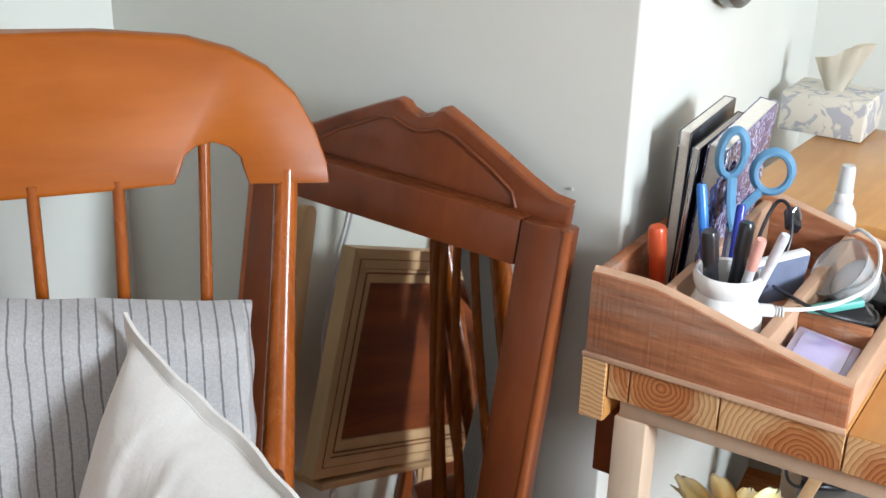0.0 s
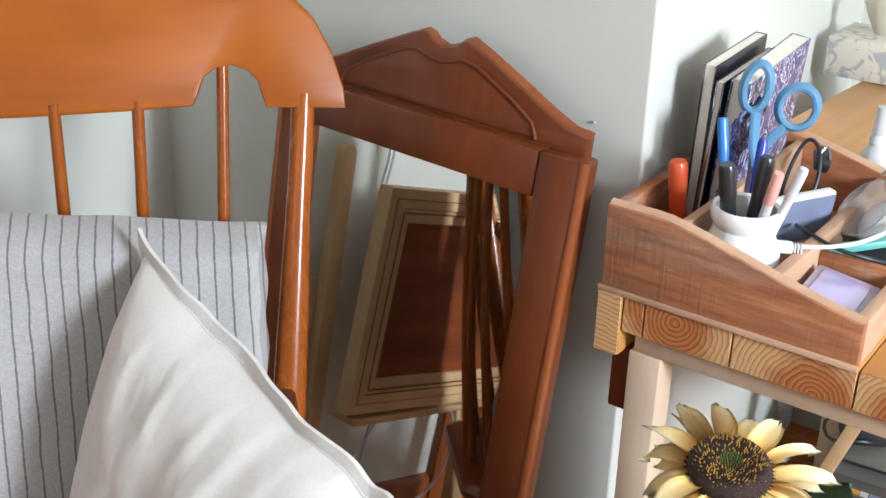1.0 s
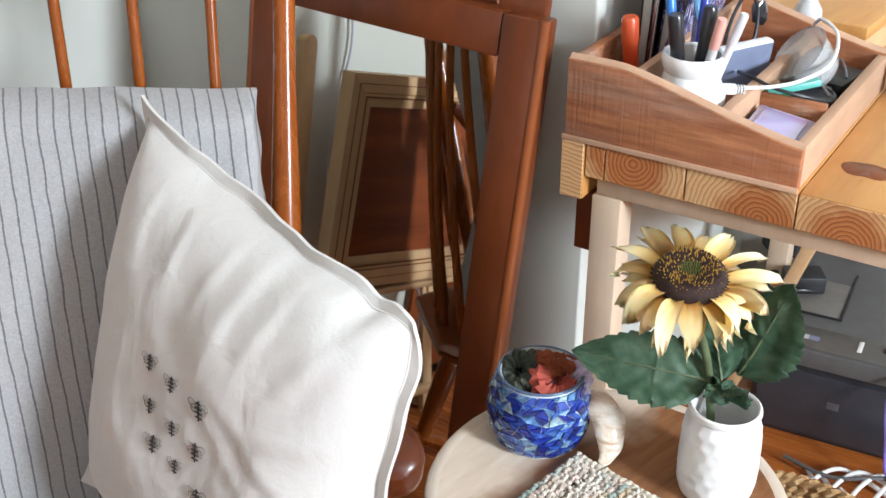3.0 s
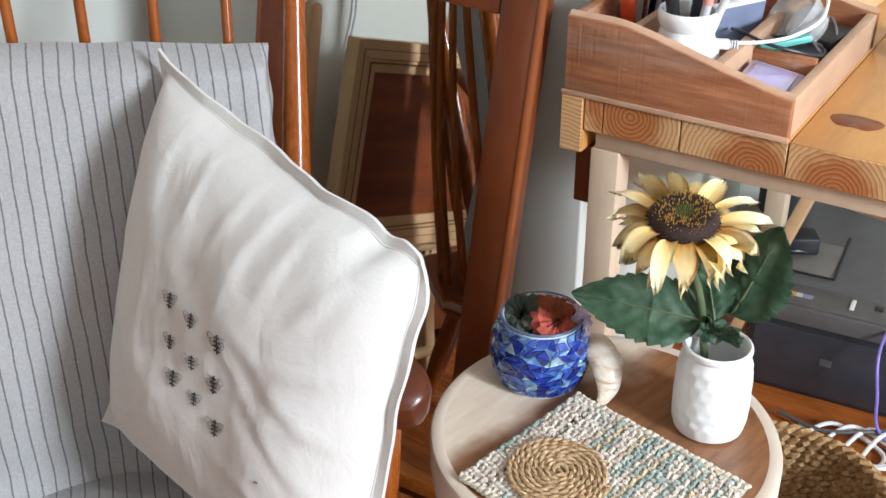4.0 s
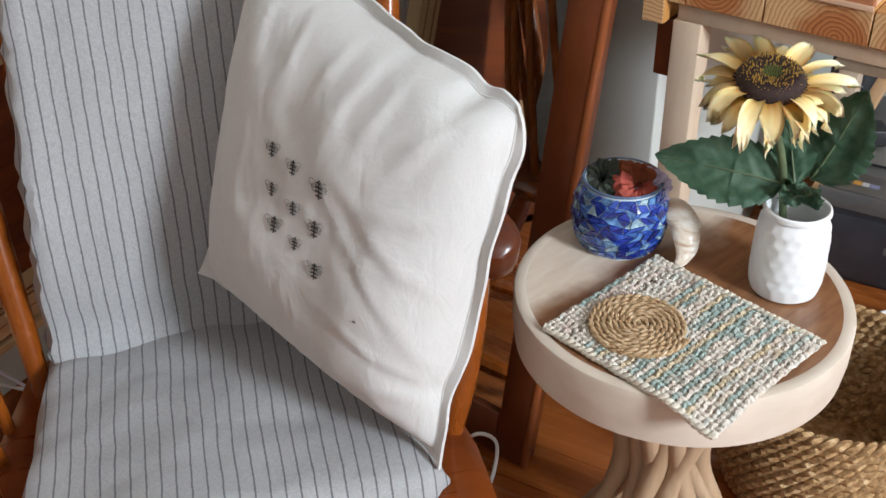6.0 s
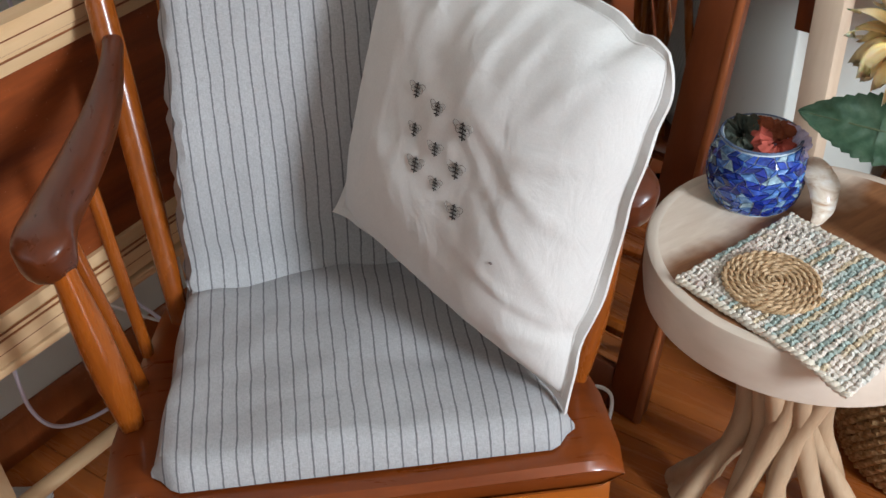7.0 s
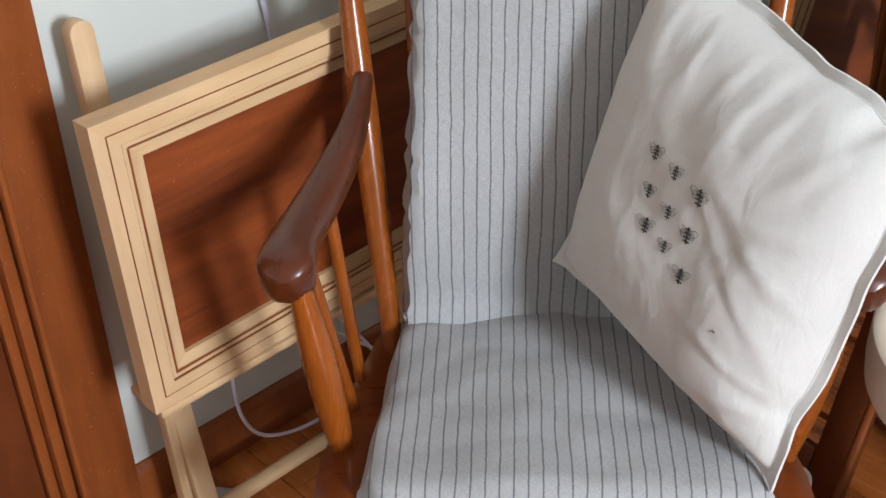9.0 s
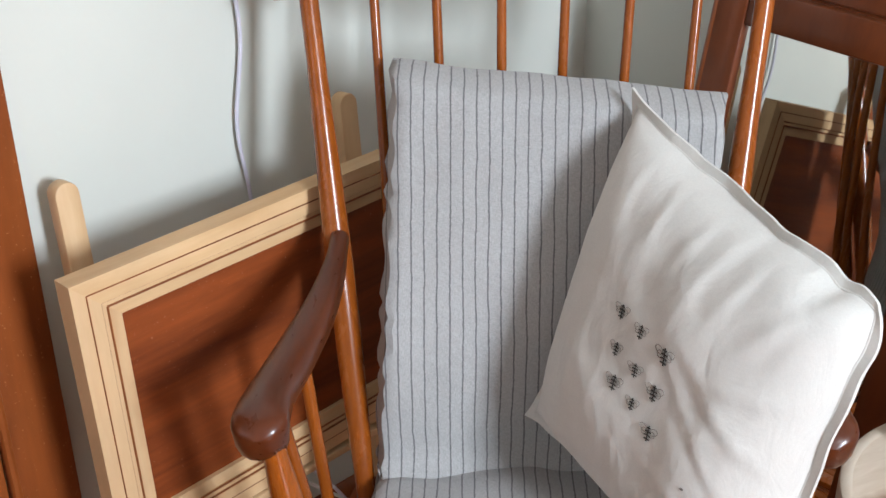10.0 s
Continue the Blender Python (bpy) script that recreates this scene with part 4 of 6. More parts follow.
def mosaic_pot():
    top = thing("mosaic_pot", pose(-0.270, 0.796, TABLE_TOP - 0.0005, 0, 0, 30), "round blue mosaic pot filled with scrunchies on the side table", "pot")
    top.scale = (1.06, 1.06, 0.90)

    def radius(z):
        t = (z - 0.043) / 0.056
        return 0.0505 * math.sqrt(max(0.02, 1 - 0.62 * t * t)) if z < 0.08 else lerp(0.0505 * math.sqrt(1 - 0.62 * ((0.08 - 0.043) / 0.056) ** 2), 0.0425, (z - 0.08) / 0.01)

    zs = [0.0] + [0.006 + i * 0.0076 for i in range(11)] + [0.090]
    prof = [(0.0, 0.0)] + [(radius(max(z, 0.002)) - 0.0012, z) for z in zs] + [(0.0395, 0.091), (0.038, 0.088), (0.041, 0.06), (0.036, 0.014), (0.0, 0.010)]
    part("grout_body", lathe(bmesh.new(), prof, 48), plain("pale_grout", (0.58, 0.65, 0.68), 0.6, spread=0.15), top, "pale grout between the tiles")
    ring = [Vector((0.0412 * math.cos(a), 0.0412 * math.sin(a), 0.0905)) for a in (2 * math.pi * k / 40 for k in range(41))]
    part("rim", tube(bmesh.new(), ring, 0.0017, 8), plain("rim_glaze", (0.08, 0.12, 0.20), 0.2, coat=0.5), top, "glazed grey-blue rim")
    rnd = random.Random(11)
    rows, cols = 11, 27
    ring_off = [rnd.random() for _ in range(rows + 1)]

    def knot(r, k):
        q = random.Random(1000 * r + k % cols)
        edge = 0.0 if r in (0, rows) else 1.0
        a = 2 * math.pi * (k + 0.5 * (r % 2) + 0.3 * ring_off[r] + q.uniform(-0.34, 0.34)) / cols
        z = 0.003 + 0.0845 * r / rows + edge * q.uniform(-0.0034, 0.0034)
        return a, z

    for r in range(rows):
        for k in range(cols):
            lo0, lo1, hi0, hi1 = knot(r, k), knot(r, k + 1), knot(r + 1, k), knot(r + 1, k + 1)
            fix = lambda q, j: (q[0] + (2 * math.pi if k + j >= cols else 0), q[1])
            lo1, hi1 = fix(lo1, 1), fix(hi1, 1)
            if r % 2:
                cells = [(lo0, lo1, hi1)] + [(lo0, hi1, hi0)] if rnd.random() < 0.35 else [(lo0, lo1, hi1, hi0)]
            else:
                cells = [(lo0, lo1, hi0)] + [(lo1, hi1, hi0)] if rnd.random() < 0.35 else [(lo0, lo1, hi1, hi0)]
            for cell in cells:
                mid, zm = sum(p[0] for p in cell) / len(cell), sum(p[1] for p in cell) / len(cell)
                bm = bmesh.new()
                tilt = rnd.uniform(-0.0007, 0.0007)
                base = [bm.verts.new((radius(z) * math.cos(lerp(a, mid, 0.10)), radius(z) * math.sin(lerp(a, mid, 0.10)), lerp(z, zm, 0.10))) for a, z in cell]
                lift = [radius(z) + 0.0013 + tilt * (1 if a > mid else -1) for a, z in cell]
                topv = [bm.verts.new((rr * math.cos(lerp(a, mid, 0.17)), rr * math.sin(lerp(a, mid, 0.17)), lerp(z, zm, 0.17))) for rr, (a, z) in zip(lift, cell)]
                m = len(cell)
                for q in range(m):
                    bm.faces.new((base[q], base[(q + 1) % m], topv[(q + 1) % m], topv[q]))
                bm.faces.new(topv)
                part("tile", bm, BLUE_GLAZE.mat, top, smooth=False)
    return top


mosaic_pot()


def scrunchie(name, centre, r, col, tilt, label, seed):
    """A ring of gathered cloth."""
    bm = bmesh.new()
    rings = []
    n, m = 54, 14
    for i in range(n):
        a = 2 * math.pi * i / n
        ring = []
        for j in range(m):
            b = 2 * math.pi * j / m
            rr = 0.0105 + 0.0016 * math.sin(15 * a + 3 * math.sin(b) + seed) + 0.0050 * noise.noise(Vector((a * 3 + seed, math.cos(b) * 2, math.sin(b) * 2)))
            ring.append(bm.verts.new(((r + rr * math.cos(b)) * math.cos(a), (r + rr * math.cos(b)) * math.sin(a), rr * math.sin(b))))
        rings.append(ring)
    for i in range(n):
        for j in range(m):
            bm.faces.new((rings[i][j], rings[(i + 1) % n][j], rings[(i + 1) % n][(j + 1) % m], rings[i][(j + 1) % m]))
    ob = obj(name, bm, cloth("scrunchie_cloth", col, 500, 0.35, 0.5, 0.0), m=pose(*centre, *tilt))
    return tagged(ob, label, "scrunchie", "scrunchies in the pot")


scrunchie("scrunchie", (-0.288, 0.787, 0.572), 0.017, (0.055, 0.065, 0.05), (25, -20, 0), "dark olive-grey cloth scrunchie heaped in the mosaic pot", 1)
scrunchie("scrunchie", (-0.262, 0.808, 0.577), 0.016, (0.20, 0.05, 0.02), (-20, 15, 40), "rust-brown cloth scrunchie heaped in the mosaic pot", 2)
scrunchie("scrunchie", (-0.252, 0.785, 0.572), 0.015, (0.40, 0.085, 0.06), (15, 30, 10), "coral-pink cloth scrunchie heaped in the mosaic pot", 3)
scrunchie("scrunchie", (-0.241, 0.804, 0.567), 0.012, (0.44, 0.38, 0.50), (60, 35, 0), "lavender cloth scrunchie at the pot's edge", 4)
scrunchie("scrunchie", (-0.270, 0.796, 0.548), 0.016, (0.05, 0.04, 0.05), (0, 0, 0), "dark cloth scrunchie deep in the mosaic pot", 5)


def shell():
    """A pale curved shell with a brown inner side."""
    bm = bmesh.new()
    path = smooth_path([(-0.016, 0.036, 0.030), (-0.006, 0.024, 0.046), (0.008, 0.008, 0.046), (0.020, -0.008, 0.034), (0.022, -0.020, 0.016), (0.016, -0.030, 0.006)], 6)
    rad = [0.004 + 0.014 * math.sin(math.pi * min(1, (i + 3) / (len(path) + 2))) for i in range(len(path))]
    tube(bm, path, rad, 14, 0.55)
    for v in bm.verts:
        v.co += Vector((noise.noise(v.co * 60), noise.noise(v.co * 60 + Vector((5, 0, 0))), 0.3 * noise.noise(v.co * 90))) * 0.002
        v.co.z = max(0.0, v.co.z)
    n = Nodes("sea_shell", 0.35, coat=0.2)
    v = n.place()
    n.colour(n.ramp(n.noise(n.place((1, 1, 3)), 30.0, 4, 0.6, 0.7), [(0.35, (0.42, 0.24, 0.13)), (0.5, (0.68, 0.58, 0.46)), (0.7, (0.84, 0.81, 0.76))]))
    n.bump(n.noise(v, 120.0, 3), 0.3, 0.001)
    return tagged(obj("sea_shell", bm, n.mat, m=pose(-0.212, 0.798, TABLE_TOP - 0.0005, 0, 0, 10)), "pale brown-streaked sea shell lying beside the mosaic pot", "shell")


shell()


def vase():
    top = thing("vase", pose(-0.080, 0.795, TABLE_TOP - 0.0005), "white hammered ceramic jar vase holding an artificial sunflower", "vase")
    prof_out = [(0.0, 0.0), (0.031, 0.0), (0.0355, 0.003), (0.0385, 0.012), (0.0395, 0.035), (0.0385, 0.07), (0.0365, 0.085), (0.0325, 0.092), (0.0318, 0.094), (0.0300, 0.094), (0.030, 0.09), (0.034, 0.07), (0.034, 0.012), (0.0, 0.008)]
    # finer rows for the hammered facets
    fine = []
    for (r0, z0), (r1, z1) in zip(prof_out, prof_out[1:]):
        k = 8 if abs(z1 - z0) > 0.014 and r0 > 0.0345 else 1
        fine += [(lerp(r0, r1, i / k), lerp(z0, z1, i / k)) for i in range(k)]
    fine.append(prof_out[-1])
    bm = lathe(bmesh.new(), fine, 80)
    for v in bm.verts:
        z, r = v.co.z, math.hypot(v.co.x, v.co.y)
        if 0.006 < z < 0.086 and r > 0.0348:
            a = math.atan2(v.co.y, v.co.x)
            row = round(z / 0.0125)
            cell_a = (a / (2 * math.pi) * 17 + (0.5 if row % 2 else 0)) % 1 - 0.5
            cell_z = (z / 0.0125) - row
            d = min(1.0, math.hypot(cell_a * 1.1, cell_z * 1.05) / 0.55)
            k = 1 - 0.030 * (1 - d * d) / 1.0
            v.co.x *= k
            v.co.y *= k
    part("body", bm, GLAZE_WHITE, top, "hammered white body")
    part("lip", lathe(bmesh.new(), [(0.0302, 0.0942), (0.0340, 0.0955), (0.0352, 0.0985), (0.0345, 0.1015), (0.0325, 0.103), (0.0305, 0.1015), (0.0300, 0.0942)], 48), GLAZE_WHITE, top, "smooth rounded lip")
    return top


vase()

LEAF = Nodes("artificial_leaf", 0.5, spec=0.35)
_lv = LEAF.place()
LEAF.colour(LEAF.ramp(LEAF.noise(_lv, 45.0, 4, 0.6), [(0.3, (0.045, 0.105, 0.055)), (0.5, (0.085, 0.165, 0.095)), (0.72, (0.15, 0.235, 0.15))]))
LEAF.bump(LEAF.noise(_lv, 180.0, 3), 0.3, 0.001)
STEM = plain("green_stem", (0.085, 0.115, 0.05), 0.6, spread=0.3)
PETAL = Nodes("cream_petal", 0.7, spec=0.25)
_pc = PETAL.place((18, 260, 60))
_ps = PETAL.node("ShaderNodeSeparateXYZ")
PETAL.link(PETAL.plain, _ps.inputs[0])
_len = PETAL.math("ADD", PETAL.math("DIVIDE", _ps.outputs[0], 0.085), PETAL.math("MULTIPLY", PETAL.math("SUBTRACT", PETAL.noise(_pc, 1.0, 3), 0.5), 0.45))
PETAL.colour(PETAL.ramp(_len, [(0.24, (0.78, 0.34, 0.05)), (0.42, (0.93, 0.62, 0.20)), (0.68, (0.95, 0.78, 0.42)), (0.97, (0.95, 0.88, 0.66))]))
PETAL.bsdf.inputs["Subsurface Weight"].default_value = 0.3
PETAL.bsdf.inputs["Subsurface Scale"].default_value = 0.006
PETAL.bump(PETAL.noise(_pc, 1.0, 3), 0.5, 0.001)


def petal_mesh(length, width, droop, curl, seed):
    bm = bmesh.new()

    def f(u, v):
        s = 2 * v - 1
        w = width * (math.sin(math.pi * min(1, u * 0.90 + 0.07)) ** 0.70) * (1 - 0.28 * u) * (1 - 0.22 * max(0, u - 0.86) / 0.14)
        x = 0.024 + (length - 0.024) * u
        z = 0.010 * math.sin(u * 1.8) - droop * u ** 2.2 + curl * s * s * w * (1 - u * 0.5)
        z += 0.0012 * noise.noise(Vector((u * 5, s * 2, seed)))
        x -= 0.010 * smoothstep(0.80, 1.0, u) * (0.5 + 0.5 * math.cos(s * 6.3 + seed)) + 0.006 * s * math.sin(seed * 5) * u
        return Vector((x - droop * 0.35 * u ** 3, s * w / 2 + 0.003 * u * math.sin(seed * 3) * u, z))

    sheet(bm, f, 10, 6, 0.0008)
    me = bpy.data.meshes.new("petal")
    bm.to_mesh(me)
    bm.free()
    me.polygons.foreach_set("use_smooth", [True] * len(me.polygons))
    me.materials.append(PETAL.mat)
    return me


def leaf(name, base, tip, width, side, parent, droop=0.01, seed=0):
    """A broad toothed leaf from base to tip; side is across it."""
    base, tip, side = Vector(base), Vector(tip), Vector(side)
    along = tip - base
    side = (side - along.normalized() * side.dot(along.normalized())).normalized()
    up = along.normalized().cross(side)
    bm = bmesh.new()
    n = 26

    def f(u, v):
        s = 2 * v - 1
        w = width / 2 * (math.sin(math.pi * u ** 0.72) ** 0.8 + 0.02)
        tooth = 1 + 0.13 * ((u * 11 + 0.3 * math.sin(u * 9 + seed)) % 1.0) * smoothstep(0.7, 1.0, abs(s))
        vein = 0.0018 * abs(math.sin((u * 7 - abs(s) * 1.6) * math.pi)) * (1 - 0.3 * abs(s))
        fold = 0.12 * w * abs(s)
        return base + along * u + side * (s * w * tooth) + up * (fold + vein - droop * u * u * 4 * (1 if u > 0.4 else 0.3) + 0.009 * noise.noise(Vector((u * 3.2, s * 1.8, seed))) * (0.3 + abs(s)))

    sheet(bm, f, 66, 16, 0.0009)
    part(name, bm, LEAF.mat, parent, "dark green toothed fabric leaf")
    mid = [f(i / 10, 0.5) for i in range(11)]
    part("leaf_rib", tube(bmesh.new(), mid, [0.0016 - 0.0012 * i / 10 for i in range(11)], 6), STEM, parent)


def sunflower():
    c = Vector((-0.126, 0.784, 0.727))
    top = thing("sunflower", pose(0, 0, 0), "artificial cream-yellow sunflower with dark centre standing in white vase", "flower")
    head = pose(c.x, c.y, c.z, 0, 0, 0) @ pose(0, 0, 0, 12, 3, 0)
    # centre: a domed disc of tiny florets, greenish in the middle
    bm = lathe(bmesh.new(), [(0.0, -0.008), (0.022, -0.008), (0.031, -0.002), (0.0335, 0.006), (0.031, 0.013), (0.025, 0.017), (0.014, 0.0175), (0.008, 0.0155), (0.0, 0.0145)], 48)
    disc = part("flower_head", bm, plain("dark_disc", (0.030, 0.014, 0.010), 0.9, spread=0.4, scale=200), top, "dark brown flower disc", m=head)
    rnd = random.Random(4)
    dark, gold, green = bmesh.new(), bmesh.new(), bmesh.new()
    for i in range(760):
        t = (i + 0.5) / 760
        a = i * 2.39996
        r = 0.034 * math.sqrt(t)
        z = 0.0150 + 0.0028 * math.sin(math.pi * min(1, t * 1.3)) if r < 0.0255 else lerp(0.0168, 0.004, (r - 0.0255) / 0.0085)
        out = smoothstep(0.022, 0.034, r)
        d = Vector((math.cos(a) * (0.2 + out), math.sin(a) * (0.2 + out), 1.1 - out)).normalized()
        p = Vector((r * math.cos(a), r * math.sin(a), z))
        bm = green if r < 0.0095 else (gold if (r < 0.029 and rnd.random() < 0.48) else dark)
        h = rnd.uniform(0.002, 0.0042)
        o1 = d.orthogonal().normalized() * 0.0009
        o2 = d.cross(o1)
        b = [bm.verts.new(p + q) for q in (o1, o2, -o1, -o2)]
        tipv = bm.verts.new(p + d * h)
        for q in range(4):
            bm.faces.new((b[q], b[(q + 1) % 4], tipv))
    part("seed_ring", dark, plain("dark_florets", (0.035, 0.014, 0.012), 0.85, spread=0.4, scale=300), disc, "dark bristly outer florets")
    part("pollen_ring", gold, plain("gold_florets", (0.45, 0.25, 0.035), 0.8, spread=0.3, scale=300), disc, "golden inner florets")
    part("bud_centre", green, plain("green_florets", (0.10, 0.12, 0.02), 0.8, spread=0.3, scale=300), disc, "greenish middle florets")
    meshes = [petal_mesh(0.086 + rnd.uniform(-0.008, 0.004), rnd.uniform(0.021, 0.029), dr, rnd.uniform(0.12, 0.34), i) for i, dr in enumerate((0.004, 0.012, 0.02, 0.03, 0.042, 0.05))]
    for ring, count in ((0, 15), (1, 14), (2, 11)):
        for i in range(count):
            a = 360 * (i + 0.5 * ring) / count + rnd.uniform(-6, 6)
            # those towards the window lie flatter, the front ones hang
            hang = 0.5 - 0.5 * math.sin(radians(a))
            k = max(0, min(5, int(hang * 3.0 + rnd.uniform(0, 1.5))))
            ob = new("petal", meshes[k])
            ob.matrix_basis = pose(0, 0, -0.002 - 0.004 * ring, rnd.uniform(-20, 20), rnd.uniform(-10, 9) + 5 * ring, a)
            s = rnd.uniform(0.9, 1.04) - 0.06 * ring
            ob.scale = (s, s, s)
            ob.parent = disc
    # stem and leaves
    foot = Vector((-0.088, 0.812, 0.505))
    path = smooth_path([c + Vector((0, 0, -0.006)), c + Vector((0.010, 0.006, -0.045)), c + Vector((0.024, 0.016, -0.10)), foot], 6)
    part("stem", tube(bmesh.new(), path, 0.0042, 10), STEM, top, "green wire stem")
    leaf("leaf", (-0.100, 0.800, 0.615), (-0.222, 0.755, 0.640), 0.066, (0.25, -0.5, -0.8), top, 0.004, 1)
    leaf("leaf", (-0.078, 0.826, 0.612), (-0.040, 0.850, 0.712), 0.075, (0.9, -0.35, -0.1), top, 0.002, 2)
    leaf("leaf", (-0.092, 0.820, 0.605), (-0.118, 0.835, 0.692), 0.045, (0.9, 0.2, 0.1), top, 0.002, 5)
    leaf("leaf", (-0.090, 0.800, 0.598), (-0.058, 0.785, 0.628), 0.040, (0.7, 0.2, -0.5), top, 0.002, 3)
    leaf("leaf", (-0.080, 0.805, 0.596), (-0.100, 0.785, 0.625), 0.030, (0.6, 0.5, -0.5), top, 0.002, 4)
    return top


sunflower()

# ---- crocheted cloth and rope coaster ----
YARN = Nodes("variegated_yarn", 0.95, spec=0.1)
_y = YARN.place((26, 26, 26))
_yr = YARN.math("ADD", YARN.info.outputs["Random"], YARN.math("MULTIPLY", YARN.math("SUBTRACT", YARN.noise(_y, 1.0, 2, 0.4), 0.5), 0.50))
_yc = YARN.ramp(YARN.math("FRACT", YARN.math("ADD", _yr, 1.0)), [(0.0, (0.72, 0.66, 0.57)), (0.30, (0.70, 0.62, 0.53)), (0.37, (0.33, 0.41, 0.37)), (0.47, (0.40, 0.46, 0.41)), (0.54, (0.72, 0.67, 0.59)), (0.66, (0.68, 0.59, 0.50)), (0.74, (0.63, 0.51, 0.34)), (0.84, (0.62, 0.52, 0.37)), (0.90, (0.60, 0.50, 0.43)), (1.0, (0.74, 0.68, 0.58))])
YARN.colour(YARN.mix(0.45, _yc, YARN.ramp(YARN.noise(YARN.place(), 260.0, 3), [(0.36, (0.30, 0.29, 0.27)), (0.62, (1.05, 1.03, 1.0))]), "MULTIPLY"))
YARN.bump(YARN.noise(YARN.place((900, 900, 900)), 1.0, 2), 0.6, 0.0006)


CREAM_YARN = cloth("cream_yarn", (0.62, 0.56, 0.45), 700, 0.2, 0.5, 0.1)


def crochet_cloth():
    top = thing("crochet_cloth", pose(-0.272, 0.604, TABLE_TOP + 0.0046, 0, 0, -17.5), "crocheted cotton cloth in cream, teal and mustard on the side table", "cloth")
    rows, L, W = 34, 0.212, 0.176
    rnd = random.Random(8)
    for i in range(rows):
        x = (i + 0.5) / rows * L
        n = 150
        bm = bmesh.new()
        pts, rad = [], []
        for k in range(n + 1):
            y = k / n * (W + 0.002 * math.sin(i * 2.1))
            st = math.sin(k * 2 * math.pi / 5.2 + i * 1.3)
            d = math.hypot(x - 0.1, 0)
            sag = -0.010 * smoothstep(0.15, 0.212, x) * smoothstep(0.07, 0.0, y)
            pts.append((x + 0.0009 * math.sin(k * 2 * math.pi / 5.2 + i * 1.3 + 1.2) + 0.0008 * noise.noise(Vector((y * 40, i, 0))), y, 0.0012 * st + 0.0009 * noise.noise(Vector((y * 20, i, 3))) + sag))
            rad.append(0.0036 + 0.0006 * st if i != 4 else 0.0010 + 0.0030 * max(0.0, math.sin(k * 2 * math.pi / 10.0)) ** 0.7)
        tube(bm, pts, rad, 7, 0.72)
        part("crochet_cord", bm, YARN.mat, top)
    # looped border
    for a, b in (((0, -0.002), (L, -0.002)), ((0, W + 0.002), (L, W + 0.002))):
        pts, rad = [], []
        for k in range(133):
            t = k / 132
            sag = -0.010 * smoothstep(0.15, 0.212, t * L) * (1 if a[1] < 0 else 0)
            pts.append((lerp(a[0], b[0], t), a[1] + 0.001 * math.sin(k * 1.4), 0.001 * math.cos(k * 1.4) + sag))
            rad.append(0.0042 + 0.0008 * math.sin(k * 1.4))
        part("border", tube(bmesh.new(), pts, rad, 7, 0.8), CREAM_YARN, top, "cream looped border")
    return top


crochet_cloth()
JUTE = Nodes("jute_rope", 0.85, spec=0.2)
JUTE.colour(JUTE.ramp(JUTE.noise(JUTE.place((160, 160, 160)), 1.0, 4, 0.65), [(0.3, (0.25, 0.14, 0.06)), (0.55, (0.50, 0.34, 0.19)), (0.75, (0.70, 0.55, 0.38))]))
JUTE.bump(JUTE.noise(JUTE.place((500, 500, 500)), 1.0, 3), 0.7, 0.001)


def rope_coaster():
    top = thing("rope_coaster", pose(-0.187, 0.645, TABLE_TOP + 0.0100), "round spiral jute rope coaster lying on the crocheted cloth", "coaster")
    turns, r1 = 8, 0.049
    n = 700
    for strand in (0, 1):
        pts = []
        for k in range(n + 1):
            t = k / n
            a = 2 * math.pi * turns * math.sqrt(t)
            r = 0.002 + r1 * math.sqrt(t)
            tw = k * 0.62 + strand * math.pi
            rr = r + 0.0016 * math.cos(tw)
            pts.append((rr * math.cos(a), rr * math.sin(a), 0.0016 * math.sin(tw) + 0.0006 * noise.noise(Vector((r * 100, a, 0)))))
        part("rope_strand", tube(bmesh.new(), pts, 0.0021, 5), JUTE.mat, top)
    return top


rope_coaster()

# ---- basket ----


def basket():
    top = thing("seagrass_basket", pose(-0.03, 1.065, 0.0), "round open seagrass basket on the floor under the desk", "basket")
    grass = Nodes("seagrass", 0.8, spec=0.25)
    grass.colour(grass.ramp(grass.noise(grass.place((70, 70, 70)), 1.0, 4, 0.65), [(0.3, (0.17, 0.09, 0.036)), (0.52, (0.42, 0.25, 0.11)), (0.75, (0.70, 0.52, 0.30))]))
    grass.bump(grass.noise(grass.place((320, 320, 320)), 1.0, 3), 0.8, 0.0015)
    rows = 15
    for i in range(rows):
        z = 0.012 + i * 0.0132
        r = 0.118 + 0.034 * math.sin(math.pi * 0.5 * min(1, (z + 0.02) / 0.17))
        n = 150
        for strand in (0, 1):
            pts = []
            for k in range(n + 1):
                a = 2 * math.pi * k / n
                tw = k * 2 * math.pi * 30 / n + strand * math.pi + i * 1.1
                pts.append(((r + 0.0048 * math.cos(tw)) * math.cos(a), (r + 0.0048 * math.cos(tw)) * math.sin(a), z + 0.0048 * math.sin(tw) + 0.002 * noise.noise(Vector((math.cos(a) * 3, math.sin(a) * 3, i)))))
            part("woven_coil", tube(bmesh.new(), pts, 0.0062, 6), grass.mat, top)
    part("base", lathe(bmesh.new(), [(0, 0.002), (0.118, 0.002), (0.124, 0.012), (0.11, 0.016), (0, 0.014)], 40), grass.mat, top)
    return top


basket()

# ---- embroidered marks on the pillow ----
THREAD = plain("dark_thread", (0.045, 0.038, 0.032), 0.9, spread=0.3, scale=300)
THREAD_GREY = plain("grey_thread", (0.26, 0.24, 0.21), 0.9, spread=0.2, scale=300)


